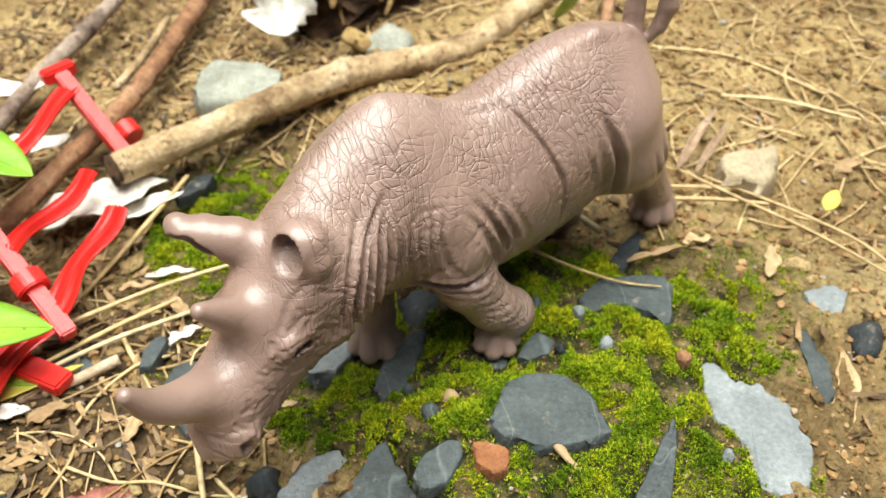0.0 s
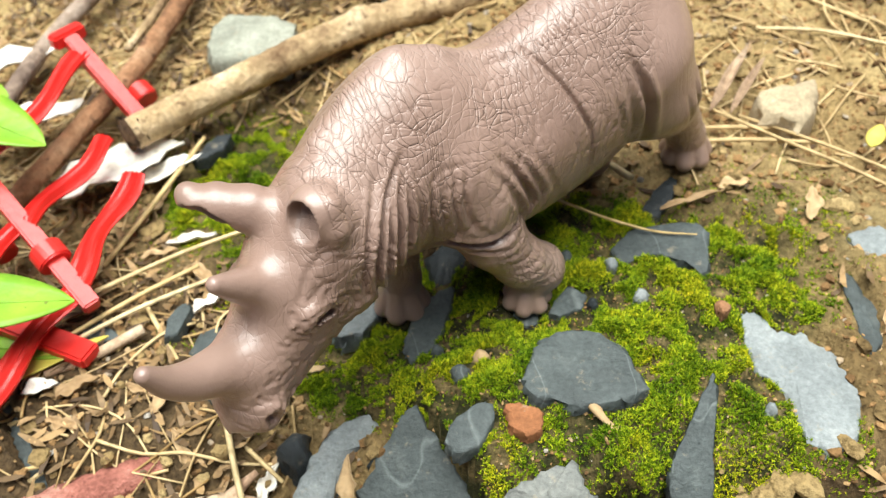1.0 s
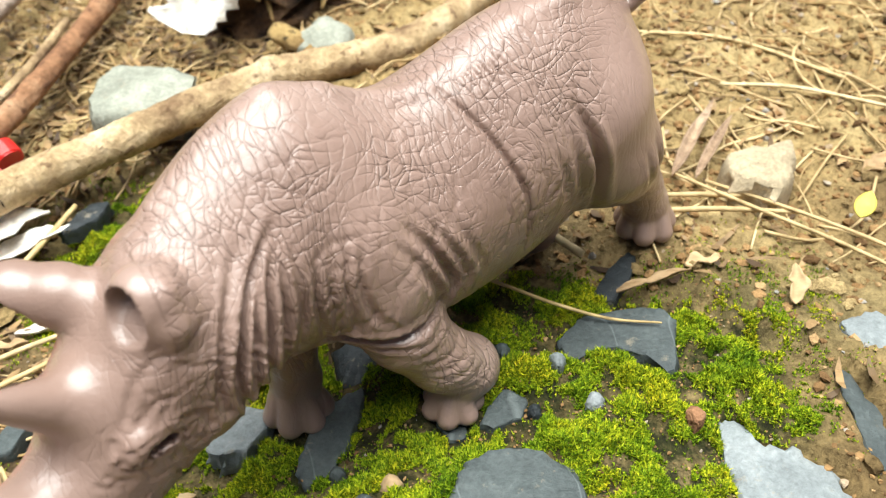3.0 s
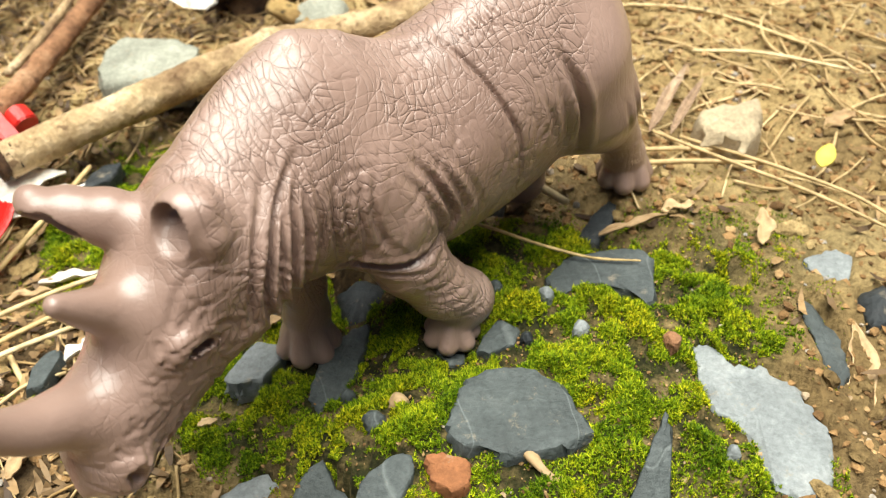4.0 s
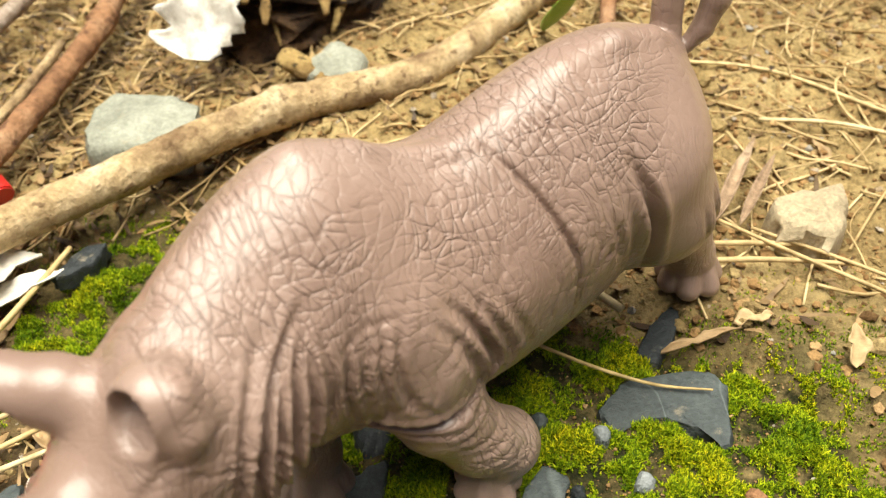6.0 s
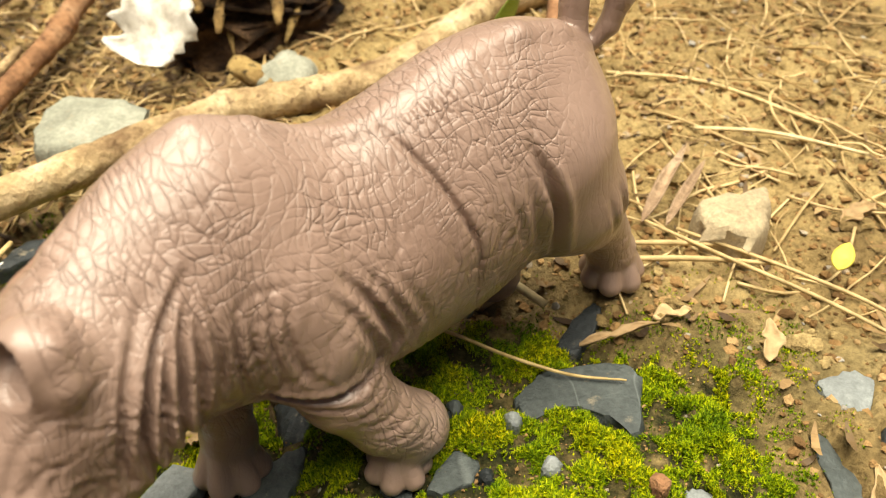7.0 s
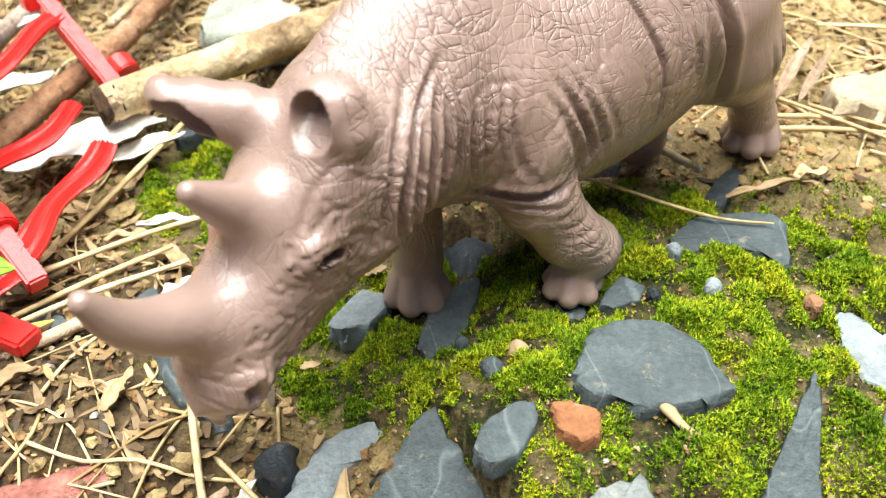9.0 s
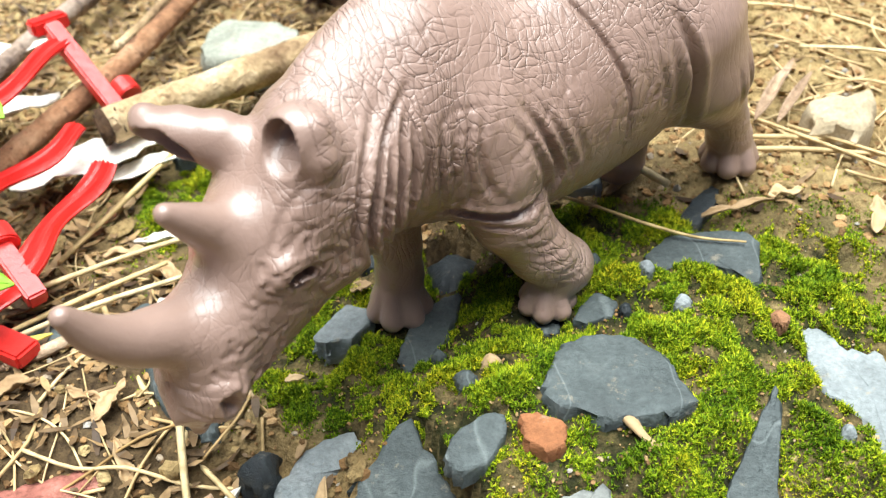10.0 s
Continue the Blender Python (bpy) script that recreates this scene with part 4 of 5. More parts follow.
        for p, e in zip(pts, pts[1:]):
            ab = e - p
            t = np.clip(((q - p[0]) * ab[0] + (nn - p[1]) * ab[1]) / (ab @ ab + 1e-15), 0, 1)
            best = np.minimum(best, (q - p[0] - t * ab[0]) ** 2 + (nn - p[1] - t * ab[1]) ** 2)
        dd = np.sqrt(best)
        D[sl] += depth * (np.exp(-((dd / r) ** 2)) - lip * np.exp(-(((dd - 1.9 * r) / r) ** 2))) * np.exp(-np.abs(D[sl]) / 0.004)

    # eye slits under heavy lids
    for sgn in (1, -1):
        for lat in (0.0112, 0.0102, 0.0092, 0.0082, 0.0072):
            limb([(hp(0.0181, sgn * lat, 0.0000), 0.0007), (hp(0.0192, sgn * lat, 0.0015), 0.0010), (hp(0.0204, sgn * lat, 0.0029), 0.0007)], 0.0001, -1)
    for grow in (1.0, 1.5, 2.1):
        ring = [(0.0193 + grow * (0.0026 * math.cos(a) * 0.62 - 0.0013 * math.sin(a) * 0.78), 0.0014 + grow * (0.0026 * math.cos(a) * 0.78 + 0.0013 * math.sin(a) * 0.62)) for a in np.linspace(0.3 * grow, 5.6 + 0.2 * grow, 12)]
        head_fold(ring, 0.00034, 0.0006 / grow)
    head_fold([(0.0150, 0.0010), (0.0140, -0.0020), (0.0155, -0.0050)], 0.0006, 0.0005)
    head_fold([(0.0445, -0.0030), (0.0390, -0.0046), (0.0320, -0.0052)], 0.0005, 0.0009)
    head_fold([(0.0392, 0.0006), (0.0402, -0.0008)], 0.0010, 0.0022)
    head_fold([(0.0020, 0.0050), (0.0080, 0.0078), (0.0130, 0.0080), (0.0170, 0.0070)], 0.0004, 0.00025)
    hrng = np.random.default_rng(8)
    for _ in range(150):
        q0, n0, an, ln = hrng.uniform(0.002, 0.043), hrng.uniform(-0.012, 0.006), hrng.normal(1.2, 0.8), hrng.uniform(0.0015, 0.0045)
        head_fold([(q0 - ln / 2 * math.cos(an), n0 - ln / 2 * math.sin(an)), (q0 + 0.0004, n0), (q0 + ln / 2 * math.cos(an), n0 + ln / 2 * math.sin(an))], hrng.uniform(0.00028, 0.0004), hrng.uniform(0.00014, 0.00034))

    # tail: lifted and curled into a loop
    limb([((-0.0350, -0.0030, 0.0505), 0.0030), ((-0.0358, -0.0042, 0.0600), 0.0023), ((-0.0366, -0.0044, 0.0675), 0.0020), ((-0.0390, -0.0028, 0.0712), 0.0019),
          ((-0.0418, -0.0010, 0.0680), 0.0020), ((-0.0424, -0.0006, 0.0610), 0.0022), ((-0.0410, -0.0012, 0.0560), 0.0017), ((-0.0388, -0.0022, 0.0530), 0.0013)], 0.0008)
    # flat soles
    for u, v, floor in ((0.0122, 0.017, -0.0022), (0.0340, -0.0025, -0.0085), (-0.0470, 0.001, 0.0003), (-0.0275, -0.012, -0.0030)):
        w = box(((u, v, floor),), 0.010)
        D[w] = np.maximum(D[w], floor - W[w])

    verts, quads = grid_surface(D, lo, step)
    ob = mesh_arrays("toy_rhinoceros", verts, quads, HIDE, True)
    # wrinkles fade out on the horns, ears, rump and feet
    vu, vv, vw = verts.T
    s = c0 * vu + d0 * vv
    nn = (s - 0.050) * 0.657 + (vw - 0.045) * 0.754
    qq = (s - 0.050) * 0.754 - (vw - 0.045) * 0.657
    wr = np.ones(len(verts))
    wr *= 1 - 0.9 * smoothstep((nn - 0.0085) / 0.003) * (vu > 0.055)
    wr *= 1 - 0.6 * smoothstep((-0.018 - vu) / 0.006)
    wr *= 0.35 + 0.65 * smoothstep((vw - 0.004) / 0.006)
    wr *= 1 - 0.25 * smoothstep((vu - 0.052) / 0.006)
    ob.data.attributes.new("wrinkle", "FLOAT", "POINT").data.foreach_set("value", wr.astype(np.float32))
    turn = Matrix(((-0.860, 0.510, 0, 0.015), (-0.510, -0.860, 0, 0.165), (0, 0, 1, 0), (0, 0, 0, 1)))
    ob.matrix_world = turn
    return tagged(ob, "mauve brown rubber toy rhinoceros standing on moss", "toy animal")


build_rhino()


# ---- stones ----
def build_stone(name, outline, top, thick, mat, label, slope=(0.0, 0.0), dome=0.06, jag=0.035, seed=0, facets=0.0, category="stone", group="stones bedded in the ground"):
    """A flat stone: outline in mm, top height at its middle, thickness; slope: rise of the top per metre along x and y."""
    rng = np.random.default_rng(seed)
    p = np.array(outline, float) / 1000
    if np.sum(p[:, 0] * np.roll(p[:, 1], -1) - np.roll(p[:, 0], -1) * p[:, 1]) < 0:
        p = p[::-1]
    c = p.mean(0)
    ring = []
    for a, b in zip(p, np.roll(p, -1, 0)):
        m = 5
        for t in np.arange(m) / m:
            ring.append(a + (b - a) * t)
    ring = np.array(ring)
    size = np.linalg.norm(ring - c, axis=1).mean()
    soft = (np.roll(ring, 1, 0) + 2 * ring + np.roll(ring, -1, 0)) / 4
    ring = soft + rng.normal(size=ring.shape) * size * jag
    n = len(ring)
    levels = [(1.02, -thick), (1.04, -thick * 0.55), (1.02, -thick * 0.2), (0.985, -thick * 0.04), (0.93, 0.0), (0.8, 0.0), (0.6, 0.0), (0.38, 0.0), (0.18, 0.0)]
    verts, faces = [], []
    for k, (sc, dz) in enumerate(levels):
        for q in ring:
            x, y = c + (q - c) * sc
            h = dome * thick * (1 - sc * sc) if sc < 1 else 0
            rough = 0.10 * thick * fbm(x * 180, y * 180, seed * 3.1, 3) + facets * thick * fbm(x * 420, y * 420, seed, 2)
            side = 0.06 * thick * rng.normal() if k < 3 else 0
            z = top + dz + h + rough + slope[0] * (x - c[0]) + slope[1] * (y - c[1])
            verts.append((x + side, y + side, z))
    verts.append((c[0], c[1], top + dome * thick))
    for k in range(len(levels) - 1):
        for i in range(n):
            a, b = k * n + i, k * n + (i + 1) % n
            faces.append((a, b, b + n, a + n))
    last = (len(levels) - 1) * n
    for i in range(n):
        faces.append((last + i, last + (i + 1) % n, len(verts) - 1))
    faces.append(tuple(range(n - 1, -1, -1)))
    ob = mesh_object(name, verts, faces, mat)
    ob.data.set_sharp_from_angle(angle=radians(34))
    return tagged(ob, label, category, group)


for given, named in STONES:
    build_stone(*given, **named)
for k, (x, y, r, mat, lab) in enumerate([
        (32.6, 150.6, 1.5, SLATE_PALE, "tiny pale pebble in moss"), (55.0, 138.6, 1.7, BARK_RED, "round brown seed pellet on moss"),
        (-7.0, 132.0, 1.3, SLATE, "tiny grey pebble in moss"), (38.0, 141.8, 1.6, SLATE_PALE, "small oblong pebble in moss"),
        (59.0, 112.6, 1.3, SLATE_PALE, "small white pebble on the mossy bank"), (27.5, 141.0, 1.3, SLATE_DARK, "tiny dark pebble in moss"),
        (23.0, 155.5, 1.4, SLATE, "tiny pebble in shaded moss"), (-2.0, 124.0, 1.9, SLATE, "thin slate flake in moss"), (2.5, 127.0, 1.7, DRY_LEAF, "curled dry leaf scrap on moss")]):
    a = np.linspace(0, 2 * math.pi, 7, endpoint=False)
    build_stone("pebble", [(x + r * (1 + 0.25 * math.sin(3 * t + k)) * math.cos(t), y + r * math.sin(t) * 1.15) for t in a], ground_z(x / 1000, y / 1000) + 0.0012 + 0.0003 * r, 0.0026, mat, lab, seed=50 + k, dome=0.5, jag=0.02, category="pebble", group="pebbles on the moss")


# ---- branches and sticks ----
def mm(rows):
    return [tuple(v / 1000 for v in r) for r in rows]


def branch(label, rows, mat, name="fallen_branch", **kw):
    ob = tube(name, mm(rows), mat, **kw)
    return tagged(ob, label, "branch")


big = branch("thick tan fallen branch with a broken end lying on soil", [(-90.5, 207.0, 2.5, 4.7), (-77.6, 216.9, 3.2, 4.6), (-62.9, 227.0, 4, 4.6), (-47.9, 239.0, 4.5, 4.6), (-33.5, 249.5, 4.6, 4.8), (-29.5, 252.3, 4.8, 5.5), (-25.5, 254.0, 4.8, 4.9), (-13.8, 258.5, 4.5, 4.7), (3.0, 265.2, 4.5, 4.6), (17.0, 278.0, 5, 4.6), (33.1, 298.0, 6, 4.8), (45.5, 313.1, 6, 5.2), (72.0, 327.0, 6, 5.0), (110.0, 345.0, 5, 4.6)], BARK, sides=18, per=7, rough=0.035, seed=3)
v, f = tube_data(mm([(-92.6, 205.6, 2.2, 3.6), (-91.2, 206.4, 2.4, 4.3), (-88.5, 208.6, 2.6, 4.4)]), sides=16, per=5, rough=0.16, seed=8)
under(mesh_object("broken_end", v, f, WOOD_DARK), big, "dark splintered broken end")
v, f = tube_data(mm([(38.0, 308.0, 9.0, 2.0), (37.0, 315.0, 13.0, 1.8), (36.0, 322.0, 18.0, 1.4)]), sides=8, per=4, rough=0.06, seed=9)
under(mesh_object("twig_stub", v, f, BARK_RED), big, "thin reddish side twig")
b2 = branch("slim red-brown fallen stick", [(-121.0, 185.0, -4, 3.0), (-108.5, 211.7, 0, 3.0), (-98.7, 229.5, 3, 3.1), (-93.0, 252.0, 4, 3.1), (-89.0, 280.0, 4.2, 3.1), (-86.0, 304.0, 4.5, 3.6), (-86.5, 318.0, 5, 3.2), (-82.0, 345.0, 5, 3.0)], BARK_RED, name="fallen_stick", sides=12, rough=0.04, seed=4)
b3 = branch("slim grey-brown fallen stick", [(-134.0, 225.0, 1, 2.6), (-127.6, 254.3, 4, 2.6), (-121.1, 281.5, 4.2, 2.9), (-116.5, 307.0, 4.5, 2.6), (-110.0, 340.0, 5, 2.6)], BARK_GREY, name="fallen_stick", sides=12, rough=0.04, seed=5)
for ob, (x, y, z), r in ((b2, (-86.0, 304.0, 4.6), 3.9), (b3, (-121.1, 281.5, 4.3), 3.2)):
    v, f = tube_data(mm([(x - 2.2, y - 2.6, z, r * 0.8), (x, y, z + 0.3, r), (x + 3.0, y + 1.6, z + 2.2, r * 0.45)]), sides=10, per=4, rough=0.08, seed=13)
    under(mesh_object("knot", v, f, BARK_RED if ob == b2 else BARK_GREY), ob)
branch("thick pink-barked stick end in the litter", [(-125.0, 95.5, -21, 4.6), (-95.1, 104.8, -19, 4.4), (-84.4, 109.0, -18.5, 4.3), (-71.0, 113.9, -18, 4.2), (-60.5, 118.0, -17.5, 3.9)], BARK_PINK, name="pink_stick", sides=14, rough=0.05, seed=6)
tw = branch("pale peeled forked twig lying in the litter", [(-104.0, 98.0, -22, 2.0), (-83.3, 102.0, -21.5, 2.2), (-66.2, 104.4, -20.5, 2.4), (-52.5, 106.6, -20, 2.7), (-41.6, 104.0, -20.5, 2.1), (-27.3, 101.7, -21.5, 1.9)], WOOD_PALE, name="peeled_twig", sides=10, rough=0.05, seed=7)
v, f = tube_data(mm([(-53.0, 106.6, -19.5, 2.0), (-49.5, 110.0, -18.0, 1.2), (-46.5, 112.5, -17.0, 0.7)]), sides=8, per=4, seed=10)
under(mesh_object("side_shoot", v, f, WOOD_PALE), tw)
branch("thin grey dead twig over leaf litter", [(-98.0, 136.5, -11, 1.2), (-88.0, 140.0, -10, 1.3), (-76.5, 146.5, -8.5, 1.4)], WOOD_PALE, name="dead_twig", sides=8, seed=11)
branch("thin twig behind the raised tail", [(52.0, 262.0, 4, 1.8), (57.0, 285.0, 10, 2.2), (63.0, 318.0, 14, 2.6)], BARK_RED, name="dead_twig", sides=8, seed=12)


def stem(label, rows, mat=STRAW_ONE, name="grass_straw", **kw):
    return tagged(tube(name, mm(rows), mat, sides=6, per=6, **kw), label, "straw", "dry stems on the ground")


stem("dry grass stem curving over the front stones", [(-52.0, 80.0, -20, 0.6), (-42.6, 85.5, -15, 0.6), (-30.3, 88.9, -12.5, 0.6), (-13.6, 89.8, -12, 0.6), (1.9, 88.9, -12.5, 0.55), (10.4, 87.4, -14, 0.45)])
stem("long straw standing up out of the litter", [(-53.5, 127.0, -3.5, 0.75), (-52.5, 120.0, -9, 0.75), (-50.0, 110.0, -15, 0.7), (-46.0, 99.0, -19, 0.65), (-41.0, 86.0, -21.5, 0.6)])
stem("long bent straw beside the snout stone", [(-84.0, 165.0, -12, 0.6), (-76.6, 152.4, -11, 0.65), (-62.6, 131.8, -12.5, 0.65), (-55.2, 123.2, -14, 0.6), (-40.8, 110.4, -18, 0.5)])
stem("thin green-gold grass stem across the moss and slate", [(13.0, 178.5, 1.5, 0.35), (24.0, 171.6, 2.2, 0.38), (33.6, 165.9, 1.8, 0.36), (44.0, 161.8, 0.9, 0.32), (53.8, 160.1, 0.8, 0.2)])
stem("straw reaching across toward the red fence", [(-110.0, 147.0, -8, 0.6), (-88.0, 158.0, -6, 0.6), (-70.0, 168.0, -5, 0.55), (-50.0, 176.0, -4, 0.5), (-38.0, 180.0, -3.5, 0.4)])
stem("straw lying across the litter", [(-98.0, 140.0, -9, 0.6), (-80.0, 152.0, -8, 0.6), (-62.0, 160.5, -7, 0.5)])
stem("straw lying across the litter", [(-101.0, 140.5, -9.5, 0.55), (-82.0, 155.0, -8, 0.6), (-66.0, 164.0, -6, 0.5)])
stem("dry stem running up to the branch end", [(-92.0, 168.0, -9, 0.6), (-84.0, 186.0, -7, 0.7), (-76.0, 205.0, -5, 0.7), (-73.0, 212.0, -4, 0.6)])
stem("curved straw loop in the front litter", [(-113.0, 126.0, -20, 0.5), (-100.0, 128.0, -17, 0.55), (-90.0, 118.0, -17, 0.55), (-82.0, 109.0, -17, 0.5)])
stem("straight straw in the front litter", [(-116.0, 112.0, -19, 0.5), (-97.0, 115.0, -16.5, 0.5), (-78.0, 118.0, -16.5, 0.45)])
stem("pale straw crossing the front litter", [(-108.0, 102.0, -19, 0.55), (-92.0, 116.0, -16.5, 0.55), (-80.0, 128.0, -15, 0.5)])
stem("bleached stem by the hind foot", [(26.0, 196.0, 1, 0.9), (34.0, 189.0, 1.4, 1.0), (42.0, 181.0, 0.5, 0.9)])
stem("straw beside the hind foot", [(58.0, 192.0, 2.4, 0.6), (74.0, 191.0, 2.6, 0.6), (90.0, 189.0, 2.2, 0.4)], STRAW)
stem("straw beside the hind foot", [(56.0, 197.0, 2.6, 0.5), (72.0, 196.0, 2.8, 0.6), (83.0, 195.0, 2.2, 0.4)], STRAW)
stem("long bent straw on the sand", [(66.0, 203.0, 3.5, 0.4), (80.0, 190.0, 3.4, 0.45), (97.0, 176.0, 2.4, 0.42), (113.0, 160.0, 1, 0.3)], STRAW)
stem("long bent straw on the sand", [(72.0, 200.0, 3.5, 0.4), (92.0, 186.0, 3.0, 0.42), (108.0, 172.0, 1.8, 0.4), (118.0, 150.0, 0, 0.3)], STRAW)
stem("thin straw on the sand behind", [(70.0, 270.0, 3.5, 0.5), (95.0, 262.0, 4, 0.5), (118.0, 240.0, 3.5, 0.5)])
stem("thin straw on the sand behind", [(86.0, 240.0, 3.5, 0.5), (104.0, 236.0, 4, 0.5), (124.0, 226.0, 3.5, 0.4)])
stem("stubby stick lying behind the fence", [(-102.0, 248.0, 3, 1.3), (-97.0, 268.0, 4, 1.5), (-95.0, 292.0, 4, 1.3)], BARK)


# ---- red toy fence ----
def bar(a, b, width, thick, bm=None):
    """A bevelled square bar from a to b."""
    a, b = Vector(a), Vector(b)
    d = (b - a).normalized()
    side = d.cross(Vector((0, 0, 1))).normalized()
    up = side.cross(d)
    bm = bm or bmesh.new()
    m = Matrix((side * width, d * (b - a).length, up * thick)).transposed().to_4x4()
    m.translation = (a + b) / 2
    r = bmesh.ops.create_cube(bm, size=1, matrix=m)
    return bm


def bevelled(bm, w):
    bmesh.ops.bevel(bm, geom=bm.edges[:], offset=w, segments=2, affect="EDGES")
    return bm


def build_fence():
    fence = new("toy_fence")
    fence.location = (-0.105, 0.185, -0.010)
    inv = Matrix.Translation(-fence.location)
    tagged(fence, "red plastic toy ranch fence tipped over on the litter", "toy fence")

    def add(name, bm, label=""):
        bm.transform(inv)
        ob = part(name, bm, RED, fence, label)
        ob.data.set_sharp_from_angle(angle=radians(32))
        return ob

    a0, a1 = Vector((-0.1105, 0.2335, 0.0170)), Vector((-0.0885, 0.2130, 0.0005))
    b0, b1 = Vector((-0.1240, 0.1860, 0.0150)), Vector((-0.0880, 0.1500, -0.0040))
    for p, q, head in ((a0, a1, True), (b0, b1, False)):
        add("post", bevelled(bar(p, q, 0.0042, 0.0042), 0.0005))
    d = (a1 - a0).normalized()
    side = d.cross(Vector((0, 0, 1))).normalized()
    add("post_cap", bevelled(bar(a0 - side * 0.0050 - d * 0.001, a0 + side * 0.0050 - d * 0.001, 0.0042, 0.0040), 0.0006))
    for c, r, name in ((Vector((-0.0925, 0.2265, 0.0015)), 0.0036, "peg"), (b0.lerp(b1, 0.68), 0.0042, "clamp"), (Vector((-0.1160, 0.1690, -0.0020)), 0.0034, "peg")):
        bm = bmesh.new()
        m = Matrix.Translation(c) @ (b1 - b0).to_track_quat("Z", "Y").to_matrix().to_4x4()
        bmesh.ops.create_cone(bm, cap_ends=True, segments=18, radius1=r, radius2=r, depth=0.0052, matrix=m)
        add(name, bevelled(bm, 0.0004))
    add("foot", bevelled(bar((-0.1120, 0.1500, -0.0070), (-0.0865, 0.1385, -0.0080), 0.0060, 0.0036), 0.0006))
    # wavy rails moulded like split logs, with raised grain
    rails = [
        (a0.lerp(a1, 0.20), b0.lerp(b1, 0.10), 0.0062, 1), (a0.lerp(a1, 0.95) + Vector((-0.006, -0.012, 0.003)), b0.lerp(b1, 0.48), 0.0062, 2),
        (a1 + Vector((0.0015, -0.022, 0.001)), b0.lerp(b1, 0.86), 0.0064, 3), (b0.lerp(b1, 0.86), Vector((-0.1080, 0.1230, -0.0080)), 0.0064, 4),
        (b0.lerp(b1, 0.45), Vector((-0.1260, 0.1420, -0.0060)), 0.0062, 5), (b0.lerp(b1, 0.10), Vector((-0.1460, 0.1600, 0.0020)), 0.0062, 6)]
    for p, q, w, k in rails:
        n, m = 30, 13
        verts, faces = [], []
        axis = (q - p).normalized()
        across = axis.cross(Vector((0, 0, 1))).normalized()
        up = across.cross(axis)
        for i in range(n + 1):
            t = i / n
            c = p.lerp(q, t) + across * 0.0010 * math.sin(7.5 * t + k * 1.3) + up * 0.0009 * math.sin(6 * t + k)
            half = w / 2 * (1 + 0.12 * math.sin(9 * t + 2 * k))
            for j in range(m):
                s = -1 + 2 * j / (m - 1)
                grain = 0.00055 * math.cos(j * math.pi * 1.0) * (0.6 + 0.4 * math.sin(5 * t + j + k))
                verts.append(c + across * half * s + up * (0.0011 * math.sqrt(max(0, 1 - s * s)) + grain))
            for j in range(m):
                s = 1 - 2 * j / (m - 1)
                verts.append(c + across * half * s - up * (0.0010 * math.sqrt(max(0, 1 - s * s)) + 0.0002))
        w2 = 2 * m
        for i in range(n):
            for j in range(w2):
                a, b = i * w2 + j, i * w2 + (j + 1) % w2
                faces.append((a, b, b + w2, a + w2))
        faces += [tuple(range(w2 - 1, -1, -1)), tuple(range(n * w2, (n + 1) * w2))]
        bm = bmesh.new()
        vs = [bm.verts.new(x) for x in verts]
        for f in faces:
            bm.faces.new([vs[i] for i in f])
        bmesh.ops.recalc_face_normals(bm, faces=bm.faces[:])
        add("rail", bm)


build_fence()


# ---- leaves ----
def leaf_data(base, tip, width, droop=0.0, curl=0.0, normal=(0, 0, 1), n=14, m=7, wave=0.0, pointed=1.0, seed=0, thick=0.00022, ragged=0.0):
    base, tip, up = Vector(base), Vector(tip), Vector(normal).normalized()
    ax = tip - base
    across = ax.cross(up).normalized()
    up = across.cross(ax).normalized()
    top, bottom = [], []
    for i in range(n + 1):
        t = i / n
        half = width / 2 * (math.sin(math.pi * t ** 0.8) ** (0.75 * pointed) + 0.02)
        mid = base + ax * t - up * droop * t * t
        for j in range(m):
            s = -1 + 2 * j / (m - 1)
            torn = 1 + ragged * (1.6 * fbm(t * 5, seed * 3.1 + (9 if s > 0 else 0), 0.0, 3) - 0.35 * abs(fbm(t * 14, seed * 1.7, s, 2)))
            ruffle = wave * math.sin(11 * t + 3 * s + seed) * abs(s)
            p = mid + across * half * s * torn + up * (curl * half * s * s + ruffle)
            top.append(p + up * thick)
            bottom.append(p - up * thick)
    verts = top + bottom
    faces = []
    k = len(top)
    for i in range(n):
        for j in range(m - 1):
            a = i * m + j
            faces.append((a, a + 1, a + m + 1, a + m))
            faces.append((k + a, k + a + m, k + a + m + 1, k + a + 1))
        for j in (0, m - 1):
            a = i * m + j
            q = (a, a + m, k + a + m, k + a)
            faces.append(q if j == 0 else q[::-1])
    return verts, faces


def leaf(name, label, mat, category="leaf", group="", stalk=None, **kw):
    if mat in (DRY_LEAF, WHITE_LEAF, WOOD_PALE):
        kw.setdefault("ragged", 0.5)
    v, f = leaf_data(**kw)
    ob = tagged(mesh_object(name, v, f, mat), label, category, group)
    if stalk:
        sv, sf = tube_data(stalk, sides=6, per=5)
        under(mesh_object("stalk", sv, sf, mat), ob)
    b, t = Vector(kw["base"]), Vector(kw["tip"])
    if name == "green_leaf":
        rows = [(*(b.lerp(t, s) + Vector((0, 0, 0.0003 - kw.get("droop", 0) * s * s))), 0.00035 * (1.1 - s)) for s in (0.0, 0.3, 0.6, 0.97)]
        sv, sf = tube_data(rows, sides=5, per=4)
        under(mesh_object("midrib", sv, sf, LEAF), ob)
    return ob


